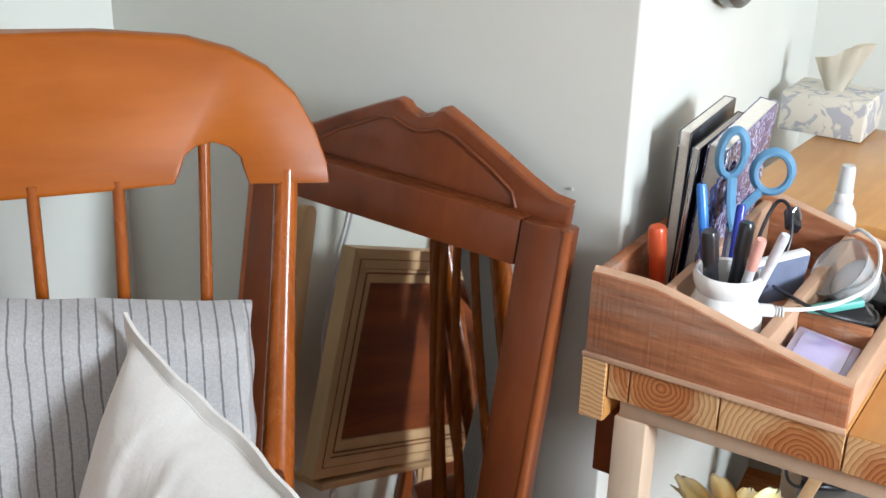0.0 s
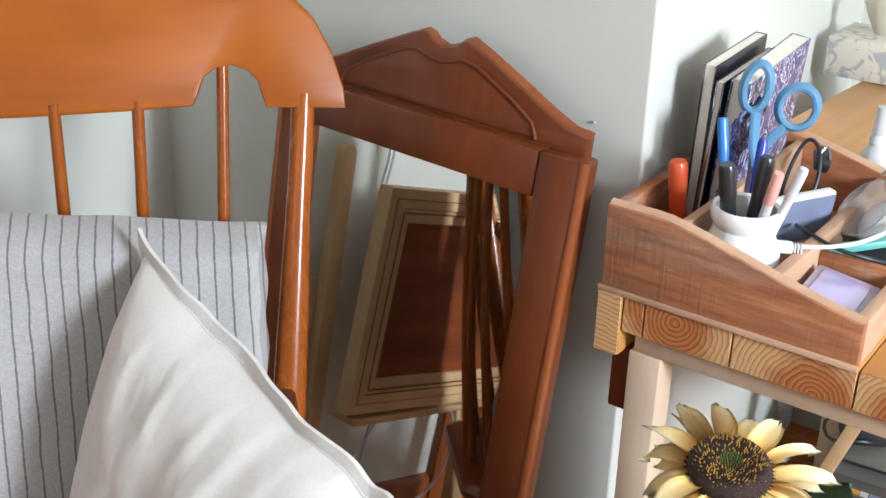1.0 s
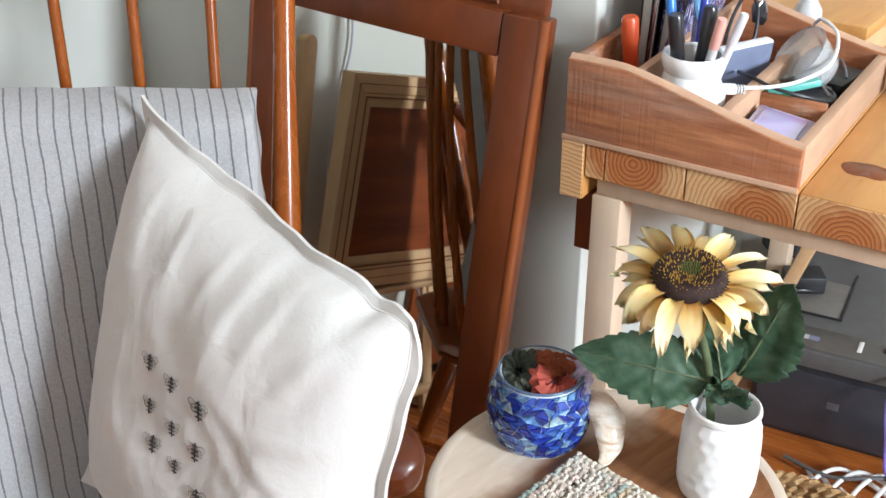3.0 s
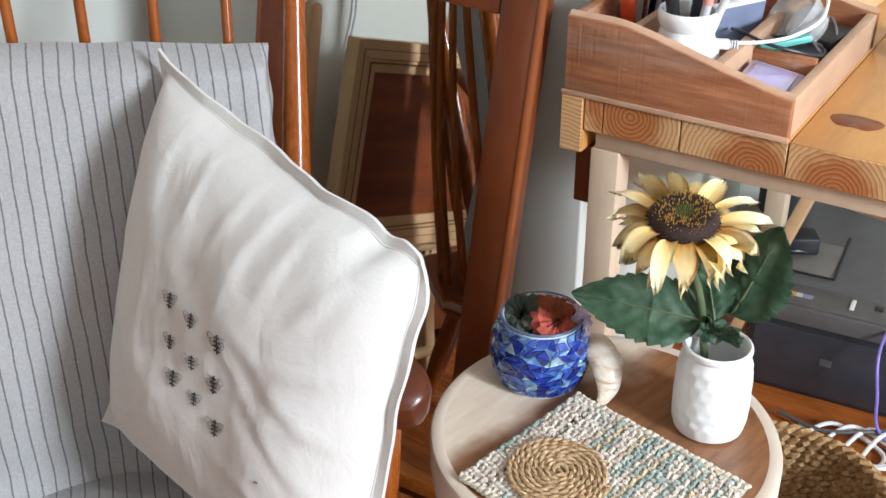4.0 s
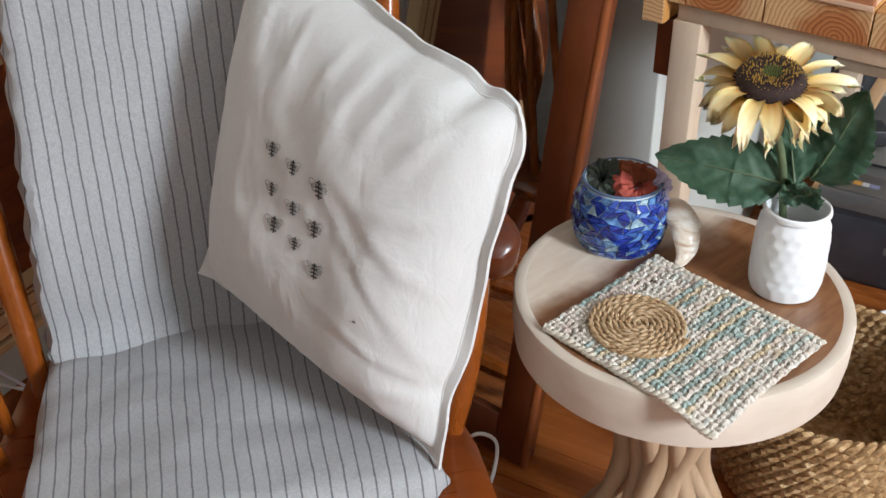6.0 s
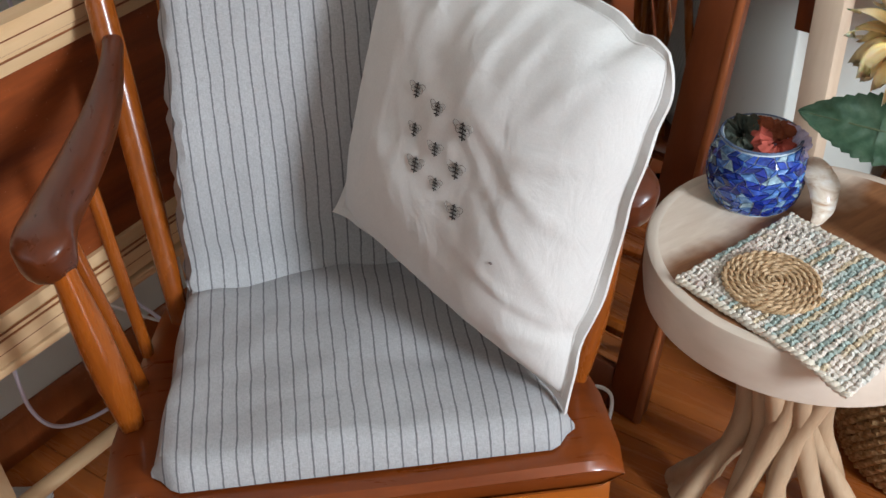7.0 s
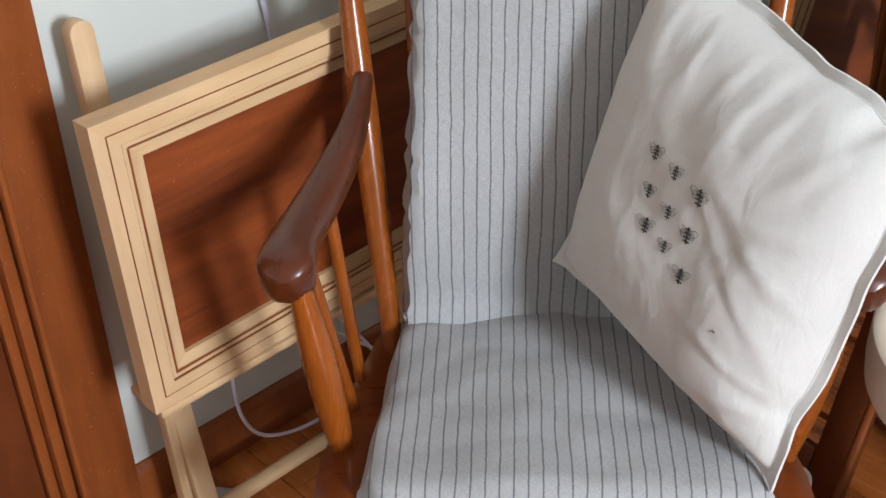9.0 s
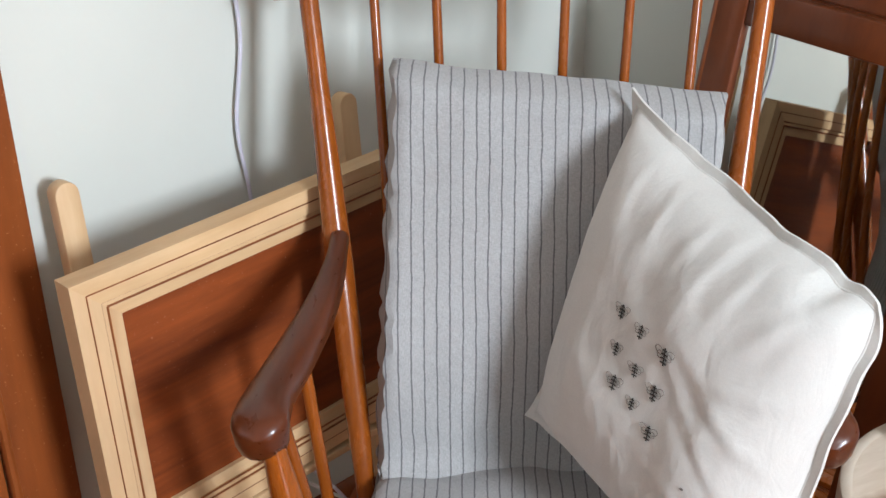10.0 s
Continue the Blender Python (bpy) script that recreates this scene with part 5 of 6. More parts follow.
def embroidered_mark(u, v, size, turn):
    """A plain stitched motif: a dark striped oval with pale loops beside it, flat on the cloth."""
    p = pillow_point(u, v, 1)
    du = (pillow_point(u + 0.02, v, 1) - pillow_point(u - 0.02, v, 1)).normalized()
    dv = (pillow_point(u, v + 0.02, 1) - pillow_point(u, v - 0.02, 1)).normalized()
    nrm = du.cross(dv).normalized()
    if nrm.y > 0:
        nrm = -nrm
    m = Matrix((du, nrm.cross(du), nrm)).transposed().to_4x4()
    m = Matrix.Translation(p + nrm * 0.0011) @ m @ Matrix.Rotation(radians(turn), 4, "Z")
    bm = bmesh.new()
    for k in range(4):
        y = (k - 1.5) * 0.30 * size
        w = size * (0.26, 0.30, 0.28, 0.16)[k]
        tube(bm, [(-w, y, 0), (0, y + 0.04 * size, 0.0003), (w, y, 0)], 0.085 * size, 6, 0.6)
    tube(bm, [(0, -0.62 * size, 0), (0, 0, 0.0002), (0, 0.62 * size, 0)], 0.09 * size, 6, 0.6)
    mark = part("embroidered_mark", bm, THREAD, PILLOW, "small dark stitched oval mark", m=m)
    for s in (-1, 1):
        for ang, ln in ((25, 0.80), (-20, 0.52)):
            loop = []
            for k in range(15):
                a = 2 * math.pi * k / 14
                x, y = ln * size * (0.5 - 0.5 * math.cos(a)), 0.26 * size * math.sin(a)
                ca, sa = math.cos(radians(ang)), math.sin(radians(ang))
                loop.append((s * (0.18 * size + x * ca - y * sa), 0.15 * size + x * sa + y * ca, 0.0001))
            part("stitched_loop", tube(bmesh.new(), loop, 0.034 * size, 5, 0.6), THREAD_GREY, mark)


MARK_SPOTS = [(-0.19, 0.203), (0.006, 0.207), (0.203, 0.20), (-0.138, 0.012), (0.042, 0.004), (-0.078, -0.152), (0.20, -0.022), (0.087, -0.168), (0.247, -0.228)]
for (bu, bv), bs in zip(MARK_SPOTS, (0.0122, 0.0118, 0.0148, 0.0114, 0.0116, 0.0132, 0.0138, 0.0106, 0.0130)):
    embroidered_mark(bu, bv, bs, 14)
part("speck", lathe(bmesh.new(), [(0, -0.0006), (0.0022, -0.0004), (0.0016, 0.0005), (0, 0.0007)], 9, lambda a, z: 1 + 0.3 * math.sin(3 * a)), plain("speck_stain", (0.16, 0.13, 0.12), 0.9), PILLOW, "tiny dark speck", m=Matrix.Translation(pillow_point(0.558, -0.322, 1)))

# ---- door casing, baseboards, floor boards ----


def door_left():
    frame_ = thing("door_1", pose(-1.13, 0.0, 0.0), "stained wooden door with moulded casing, closed", "door", kind="structure")
    part("casing", box(bmesh.new(), (0.0005, 0.088, 0.0), (0.021, 0.172, 2.10), 0.004), CASING, frame_, "orange-brown casing with worn scratches")
    part("casing_bead", tube(bmesh.new(), [(0.020, 0.092, 0.0), (0.020, 0.092, 1.0), (0.020, 0.092, 2.10)], 0.006, 8), CASING, frame_)
    part("jamb", box(bmesh.new(), (-0.11, 0.0715, 0.0), (0.004, 0.0875, 2.06), 0.002), CASING, frame_)
    part("stop", box(bmesh.new(), (-0.07, 0.056, 0.0), (-0.012, 0.0705, 2.05), 0.002), CASING, frame_)
    part("door_leaf", box(bmesh.new(), (-0.060, -0.795, 0.006), (-0.022, 0.055, 2.04), 0.003), MAHOGANY, frame_, "dark reddish-brown door leaf")
    part("casing", box(bmesh.new(), (0.0005, -0.90, 0.0), (0.021, -0.802, 2.10), 0.004), CASING, frame_)
    part("head_casing", box(bmesh.new(), (0.0005, -0.90, 2.1005), (0.021, 0.172, 2.19), 0.004), CASING, frame_)
    return frame_


door_left()


def baseboard(name, a, b):
    a, b = Vector((*a, 0)), Vector((*b, 0))
    ang = math.atan2(b.y - a.y, b.x - a.x)
    bm = prism(bmesh.new(), [(0, 0), (0.014, 0), (0.014, 0.062), (0.010, 0.072), (0.004, 0.078), (0, 0.078)], (b - a).length)
    ob = obj(name, bm, CASING, m=Matrix.Translation(a) @ Matrix.Rotation(ang - math.pi / 2, 4, "Z"))
    return tagged(ob, "orange-brown wooden baseboard along the wall", "baseboard", kind="structure")


baseboard("baseboard_left", (-1.1295, 0.1725), (-1.1295, 1.19))


def floor_boards():
    rnd = random.Random(2)
    base = tagged(obj("floor", box(bmesh.new(), (-1.25, -2.6, -0.0055), (2.8, 2.05, -0.004)), FLOOR_WOOD, smooth=False), "glossy orange-brown wooden floor boards with dark joints", "floor", kind="structure")
    w = 0.082
    y = -2.6
    while y < 2.04:
        x = -1.25 - rnd.uniform(0, 1.0)
        while x < 2.8:
            ln = 1.15
            lo, hi = max(x, -1.25), min(x + ln, 2.8)
            if hi - lo > 0.03:
                bm = box(bmesh.new(), (0, 0.0007, -0.0035), (hi - lo - 0.0012, w - 0.0007, 0.0), 0.0008, 1)
                part("floor_board", bm, FLOOR_LIE, base, m=Matrix.Translation((lo, y, 0)), smooth=False)
            x += ln
        y += w


FLOOR_LIE = wood("floor_boards_lengthwise", (0.46, 0.135, 0.026), (0.24, 0.060, 0.014), (0.2, 2.5, 2), 0.26, 0.35, 22, 0.8, 0.08)

# ---- power outlet, cords and adapter by the easel ----
WHITE_PLASTIC = plain("white_plastic", (0.74, 0.74, 0.72), 0.4, spread=0.05)
BLACK_PLASTIC = plain("black_plastic", (0.018, 0.018, 0.020), 0.4, spread=0.3)
GREY_PLASTIC = plain("grey_plastic", (0.10, 0.099, 0.097), 0.42, spread=0.1)


def outlet():
    top = thing("wall_outlet", pose(-1.13, 0.383, 0.350), "dark wall outlet plate with two white plugs", "outlet")
    part("plate", box(bmesh.new(), (0.0, -0.036, -0.058), (0.006, 0.036, 0.058), 0.003), plain("outlet_plate", (0.03, 0.045, 0.055), 0.4), top)
    for z in (0.022, -0.022):
        part("plug", box(bmesh.new(), (0.006, -0.018, z - 0.015), (0.045, 0.018, z + 0.015), 0.006), WHITE_PLASTIC, top, "white plug")


outlet()


def cord(name, pts, r, mat, label, group=""):
    return tagged(obj(name, tube(bmesh.new(), smooth_path(pts, 8), r, 8), mat), label, "cord", group)


LILAC = plain("pale_lilac_plastic", (0.56, 0.54, 0.62), 0.45, spread=0.05)
cord("hanging_cable", [(-1.12, 0.487, 1.55), (-1.118, 0.490, 1.2), (-1.119, 0.480, 1.0), (-1.121, 0.490, 0.86), (-1.120, 0.472, 0.74), (-1.121, 0.484, 0.62), (-1.118, 0.470, 0.45), (-1.07, 0.33, 0.345), (-1.010, 0.286, 0.265), (-1.0, 0.288, 0.175), (-1.0, 0.33, 0.118), (-0.995, 0.42, 0.100), (-0.99, 0.53, 0.13), (-1.05, 0.47, 0.25), (-1.086, 0.385, 0.325)], 0.0028, LILAC, "pale lilac power cord hanging down the painted wall")
cord("hanging_cable", [(-1.085, 0.383, 0.372), (-1.065, 0.42, 0.29), (-1.05, 0.50, 0.18), (-1.02, 0.66, 0.04), (-0.9, 0.80, 0.004), (-0.78, 0.84, 0.004)], 0.0025, WHITE_PLASTIC, "white power cord running from the outlet to the floor")


def adapter():
    top = thing("power_adapter", pose(-1.035, 0.262, 0.0, 0, 0, 35), "small pale grey power adapter lying on the floor boards", "adapter")
    part("body", box(bmesh.new(), (-0.03, -0.018, 0.0), (0.03, 0.018, 0.022), 0.005), plain("pale_grey_plastic", (0.5, 0.5, 0.47), 0.45), top)
    part("seam", box(bmesh.new(), (-0.0303, -0.0183, 0.0105), (0.0303, 0.0183, 0.0118)), GREY_PLASTIC, top)


adapter()
# white cord and plug on the floor behind the chair
cord("charging_cord", [(-0.44, 0.79, 0.006), (-0.465, 0.76, 0.05), (-0.46, 0.80, 0.10), (-0.43, 0.82, 0.085), (-0.425, 0.79, 0.03), (-0.45, 0.77, 0.004), (-0.50, 0.72, 0.004)], 0.0028, WHITE_PLASTIC, "white charging cord coiled on the floor by the mirror")


def charger():
    top = thing("phone_charger", pose(-0.425, 0.735, 0.0, 0, 0, 30), "white phone charger block lying on the floor boards", "charger")
    part("body", box(bmesh.new(), (-0.022, -0.022, 0.0), (0.022, 0.022, 0.028), 0.006), WHITE_PLASTIC, top)
    part("prong", box(bmesh.new(), (0.022, -0.008, 0.012), (0.034, -0.006, 0.018)), GREY_PLASTIC, top, "metal prong")


charger()

# ---- printer under the desk ----


def printer():
    top = thing("printer", pose(-0.185, 1.575, 0.0), "dark grey all-in-one printer standing on the floor under the desk", "printer")
    body = bmesh.new()
    box(body, (0.0, 0.006, 0.0), (0.44, 0.40, 0.150), 0.008)
    part("body", body, plain("dark_printer_plastic", (0.030, 0.031, 0.036), 0.35, spread=0.1), top, "near-black glossy lower body")
    part("paper_door", box(bmesh.new(), (0.012, 0.0, 0.012), (0.43, 0.0058, 0.138), 0.003), plain("smoky_door", (0.040, 0.042, 0.050), 0.25), top, "smoky front door")
    lid = prism(bmesh.new(), [(0.0, 0.0), (0.44, 0.0), (0.44, 0.032), (0.0, 0.032)], 0.40, 0.004)
    for v in lid.verts:
        v.co.z += 0.1505 + (0.010 if v.co.y > 0.2 and v.co.z > 0.01 else 0)
        v.co.y -= 0.004
    lid_ob = part("lid", lid, GREY_PLASTIC, top, "matt grey scanner lid")
    part("control_strip", box(bmesh.new(), (0.006, 0.004, 0.1826), (0.434, 0.072, 0.1856), 0.001), plain("control_panel_plastic", (0.105, 0.100, 0.092), 0.4), top, "grey-brown control strip")
    part("card_well", box(bmesh.new(), (0.02, 0.11, 0.186), (0.115, 0.27, 0.1885), 0.001), plain("well_plastic", (0.16, 0.15, 0.135), 0.4), top, "sunken card panel")
    part("well_edge", tube(bmesh.new(), [(0.118, 0.272, 0.190), (0.118, 0.2, 0.190), (0.118, 0.107, 0.190), (0.07, 0.107, 0.190), (0.02, 0.107, 0.190)], 0.0022, 6), BLACK_PLASTIC, top)
    for i, x in enumerate((0.205, 0.228, 0.251)):
        part("button", box(bmesh.new(), (x - 0.007, 0.042, 0.1856), (x + 0.007, 0.056, 0.188), 0.0015), BLACK_PLASTIC, top)
    part("power_button", box(bmesh.new(), (0.158, 0.024, 0.1856), (0.166, 0.058, 0.1885), 0.0015), WHITE_PLASTIC, top, "white key")
    for x0, x1, c in ((0.052, 0.066, (0.55, 0.28, 0.05)), (0.067, 0.079, (0.5, 0.5, 0.5)), (0.080, 0.096, (0.20, 0.22, 0.35))):
        part("sticker", box(bmesh.new(), (x0, 0.030, 0.1856), (x1, 0.043, 0.1862)), plain("sticker_ink", c, 0.5), top, smooth=False)
    part("badge", box(bmesh.new(), (0.130, -0.0008, 0.078), (0.150, 0.0, 0.092)), plain("badge_grey", (0.10, 0.10, 0.11), 0.3), top)


printer()


def black_brick():
    top = thing("power_brick", pose(-0.150, 1.76, 0.1915, 0, 0, 25), "black power brick with coiled lead lying on the printer", "adapter")
    part("body", box(bmesh.new(), (-0.035, -0.025, 0.0), (0.035, 0.025, 0.034), 0.005), BLACK_PLASTIC, top)
    ring = [(0.050 * math.cos(a) - 0.01, 0.04 * math.sin(a) + 0.012, 0.006 + 0.006 * math.sin(3 * a)) for a in (2 * math.pi * k / 30 for k in range(31))]
    part("lead", tube(bmesh.new(), ring, 0.003, 6), BLACK_PLASTIC, top)


black_brick()


def orange_jug():
    top = thing("dark_bottle", pose(-0.205, 1.90, 0.1935), "dark bottle with an orange cap behind the printer lid", "bottle")
    part("body", lathe(bmesh.new(), [(0, 0), (0.045, 0), (0.05, 0.006), (0.05, 0.13), (0.03, 0.16), (0.022, 0.17), (0, 0.17)], 28), BLACK_PLASTIC, top)
    part("cap", lathe(bmesh.new(), [(0, 0.1702), (0.030, 0.1702), (0.031, 0.176), (0.031, 0.198), (0.028, 0.202), (0, 0.202)], 28), plain("orange_plastic", (0.80, 0.16, 0.02), 0.45), top, "bright orange cap")


orange_jug()

rnd_c = random.Random(21)
for k in range(4):
    z = 0.004 + 0.004 * k
    x0 = -0.06 + 0.03 * k
    pts = [(x0, 1.50 - 0.02 * k, z), (x0 + 0.05, 1.42, z), (x0 + 0.12, 1.40 + 0.02 * k, z + 0.012), (x0 + 0.14, 1.47, z + 0.004), (x0 + 0.05, 1.50, z + 0.016), (x0 + 0.02, 1.42 - 0.03 * k, z + 0.008), (x0 + 0.16, 1.36 - 0.02 * k, z + 0.004), (0.25, 1.38 - 0.03 * k, z), (0.45, 1.42, z)]
    cord("white_cable", pts, 0.0038, WHITE_PLASTIC, "white cable looped on the floor in front of the printer", "cables on the floor")
cord("grey_cable", [(-0.10, 1.50, 0.014), (-0.02, 1.47, 0.022), (0.05, 1.49, 0.03), (0.15, 1.535, 0.03), (0.30, 1.50, 0.02), (0.5, 1.5, 0.006)], 0.0035, GREY_PLASTIC, "dark grey cable lying over the white cables", "cables on the floor")
cord("violet_cable", [(0.045, 1.60, 0.19), (0.038, 1.53, 0.16), (0.05, 1.50, 0.10), (0.07, 1.49, 0.03), (0.16, 1.47, 0.006)], 0.003, plain("violet_plastic", (0.22, 0.16, 0.55), 0.4), "thin violet cable bent over the printer's edge")


# ---- things in the organizer ----


def on_org(x, y, z=0.0105, rx=0, ry=0, rz=0):
    return ORG @ pose(x, y, z, rx, ry, rz)


JAR_WHITE = plain("white_glazed_jar", (0.82, 0.82, 0.80), 0.25, coat=0.4, spread=0.03)


def pen_jar():
    top = thing("pen_jar", on_org(0.1195, 0.056), "small white glazed jar holding pens in the organizer", "jar")
    part("body", lathe(bmesh.new(), [(r * 1.14, z * 1.42) for r, z in [(0, 0), (0.024, 0), (0.030, 0.006), (0.034, 0.022), (0.033, 0.036), (0.027, 0.047), (0.0255, 0.052), (0.029, 0.058), (0.030, 0.064), (0.028, 0.067), (0.025, 0.066), (0.023, 0.052), (0.029, 0.035), (0.029, 0.012), (0, 0.006)]], 40), JAR_WHITE, top)


pen_jar()


def pen(name, base, lean, length, r, colour, label, cap=None):
    """A pen standing in the jar: barrel, cap, tip."""
    top = thing(name, on_org(*base) @ pose(0, 0, 0, *lean), label, "pen", "pens in the jar")
    part("barrel", lathe(bmesh.new(), [(0, 0), (r * 0.4, 0.001), (r, 0.012), (r, length * 0.72), (r * 0.98, length * 0.72), (0, length * 0.721)], 14), plain("pen_barrel", colour, 0.35, spread=0.08), top)
    part("cap", lathe(bmesh.new(), [(0, length * 0.7212), (r * 1.12, length * 0.7212), (r * 1.12, length * 0.97), (r * 0.9, length), (0, length)], 14), plain("pen_cap", cap or colour, 0.3, coat=0.3, spread=0.08), top)
    return top


pen("pen", (0.104, 0.070, 0.022), (-6, -12, 0), 0.158, 0.0048, (0.02, 0.13, 0.52), "bright blue ballpoint pen standing in the jar", (0.03, 0.20, 0.62))
pen("marker", (0.112, 0.054, 0.032), (8, -5, 0), 0.118, 0.0075, (0.016, 0.016, 0.018), "thick black marker standing in the jar")
pen("marker", (0.12, 0.066, 0.032), (-4, 3, 0), 0.120, 0.0072, (0.016, 0.016, 0.020), "thick black marker standing in the jar")
pen("pen", (0.126, 0.054, 0.032), (6, 12, 0), 0.122, 0.0050, (0.55, 0.56, 0.58), "silver pen standing in the jar", (0.72, 0.36, 0.30))
pen("pen", (0.131, 0.062, 0.032), (2, 17, 0), 0.128, 0.0046, (0.70, 0.70, 0.72), "pale pen standing in the jar", (0.60, 0.62, 0.66))
pen("pen", (0.113, 0.075, 0.032), (-14, -2, 0), 0.128, 0.0045, (0.03, 0.05, 0.38), "dark blue pen standing in the jar")
top = pen("highlighter", (0.040, 0.090, 0.011), (4, -4, 0), 0.112, 0.0088, (0.66, 0.075, 0.022), "red-orange marker standing in the organizer's tall slot", (0.70, 0.10, 0.03))


def book(name, x, y, z, lean, size, cover, label, pattern=None):
    """A book or pad standing on edge: two covers and a block of pages."""
    w, h, t = size
    top = thing(name, on_org(x, y, z) @ pose(0, 0, 0, *lean), label, "book", "books in the organizer")
    mat = pattern or plain("book_cover", cover, 0.3, coat=0.3, spread=0.25, scale=40)
    part("cover", box(bmesh.new(), (0, 0, 0), (0.0016, w, h), 0.0005, 1), mat, top)
    part("cover", box(bmesh.new(), (t - 0.0016, 0, 0), (t, w, h), 0.0005, 1), mat, top)
    part("spine", box(bmesh.new(), (0.0016, w - 0.0016, 0), (t - 0.0016, w, h), 0.0004, 1), mat, top)
    part("page_block", box(bmesh.new(), (0.0018, 0.002, 0.002), (t - 0.0018, w - 0.0018, h - 0.0006)), plain("paper_block", (0.74, 0.70, 0.62), 0.8, spread=0.08, scale=300), top, "cream page block", smooth=False)
    return top


def scribbled_cover():
    """Dark blue printed card with thin pale lines."""
    n = Nodes("scribbled_cover", 0.25, coat=0.4)
    v = n.place()
    lines = n.math("ABSOLUTE", n.math("SUBTRACT", n.noise(n.place((1, 1, 0.7)), 45.0, 3, 0.6, 2.0), 0.5))
    ink = n.ramp(n.noise(v, 12.0, 3), [(0.35, (0.03, 0.035, 0.10)), (0.65, (0.09, 0.09, 0.24))])
    n.colour(n.mix(n.ramp(lines, [(0.012, (0.85, 0.85, 0.85)), (0.03, (0, 0, 0))]), ink, (0.62, 0.64, 0.78)))
    return n.mat


book("notebook", 0.0135, 0.150, 0.011, (4, 3, 0), (0.13, 0.200, 0.014), (0.05, 0.055, 0.065), "dark grey notebook standing in the organizer")
book("notebook", 0.027, 0.140, 0.011, (4, 5, 0), (0.13, 0.188, 0.009), (0.02, 0.025, 0.04), "black-blue notebook standing in the organizer")
book("notebook", 0.036, 0.150, 0.011, (7, 7, 0), (0.150, 0.196, 0.022), (0.028, 0.034, 0.11), "glossy blue paperback with pale scribbled pattern leaning in organizer", scribbled_cover())
bm = bmesh.new()
box(bm, (0, 0, 0), (0.0035, 0.002, 0.150), 0.0008)
ruler = tagged(obj("metal_ruler", bm, plain("brushed_steel", (0.62, 0.63, 0.66), 0.25, 1.0), m=on_org(0.036, 0.118, 0.011, 4, 6, 0)), "narrow bright steel ruler standing in the organizer", "ruler")


def crinkled_pouch():
    """A crumpled shiny dark-blue plastic pouch standing before the books."""
    bm = bmesh.new()

    def f(u, v):
        return Vector((0.004 * noise.noise(Vector((u * 9, v * 11, 2))) + 0.002 * noise.noise(Vector((u * 25, v * 25, 6))), lerp(0.0, 0.105, u), lerp(0.0, 0.165, v)))

    sheet(bm, f, 34, 44, 0.0012)
    n = Nodes("crinkled_film", 0.14, coat=0.7)
    n.colour(n.ramp(n.noise(n.place((1, 60, 60)), 1.0, 5, 0.7, 1.5), [(0.35, (0.020, 0.028, 0.10)), (0.55, (0.06, 0.08, 0.24)), (0.72, (0.50, 0.53, 0.68))]))
    n.bump(n.noise(n.place((160, 160, 160)), 1.0, 4, 0.7, 1.0), 0.9, 0.003)
    return tagged(obj("plastic_pouch", bm, n.mat, m=on_org(0.0585, 0.105, 0.012, 5, 8, 3)), "crinkled shiny blue plastic pouch standing in the organizer", "pouch")


crinkled_pouch()


def scissors():
    top = thing("scissors", on_org(0.0875, 0.120, 0.020, -4, 6, 24), "blue-handled scissors standing points down in the organizer", "scissors")
    blue = plain("blue_handle", (0.10, 0.25, 0.40), 0.4, spread=0.08)
    steel = plain("scissor_steel", (0.6, 0.6, 0.62), 0.25, 1.0)
    for s, cx, cz, rx, rz in ((-1, -0.017, 0.178, 0.0125, 0.024), (1, 0.027, 0.165, 0.0185, 0.021)):
        ring = [(cx + rx * math.cos(a), 0.002 * s, cz + rz * math.sin(a)) for a in (2 * math.pi * k / 36 for k in range(37))]
        handle = part("handle", tube(bmesh.new(), ring, 0.0052, 8, 0.8), blue, top, "blue plastic finger ring")
        part("shank", tube(bmesh.new(), smooth_path([(cx - s * rx * 0.4, 0.002 * s, cz - rz), (s * 0.006, 0.002 * s, 0.122), (-s * 0.002, 0.002 * s, 0.100)], 5), [0.0068] * 11, 8, 0.55), blue, top)
        part("blade", prism(bmesh.new(), [(-s * 0.006, 0.104), (s * 0.004, 0.104), (-s * 0.006, 0.004), (-s * 0.007, 0.004)] if s < 0 else [(-0.006, 0.104), (0.004, 0.104), (0.001, 0.004), (0.0, 0.004)], 0.0015), steel, top, m=Matrix.Translation((0, 0.0016 * s, 0)))
    part("pivot", lathe(bmesh.new(), [(0, -0.006), (0.004, -0.006), (0.004, 0.006), (0, 0.006)], 14), steel, top, m=pose(0, 0, 0.095, 90, 0, 0))


scissors()


def card_box():
    top = thing("flat_box", on_org(0.128, 0.165, 0.030, 0, 6, -28), "flat white box with a slate-blue face tilted in the organizer", "box")
    part("case", box(bmesh.new(), (-0.0065, -0.048, 0.0), (0.0065, 0.048, 0.056), 0.003), WHITE_PLASTIC, top)
    part("face", box(bmesh.new(), (0.0066, -0.043, 0.004), (0.0076, 0.046, 0.053), 0.0008, 1), plain("slate_blue_card", (0.17, 0.20, 0.29), 0.45), top, "slate-blue face")
    part("mark", box(bmesh.new(), (0.0077, -0.034, 0.012), (0.0082, -0.029, 0.022)), WHITE_PLASTIC, top, "small white mark")


card_box()


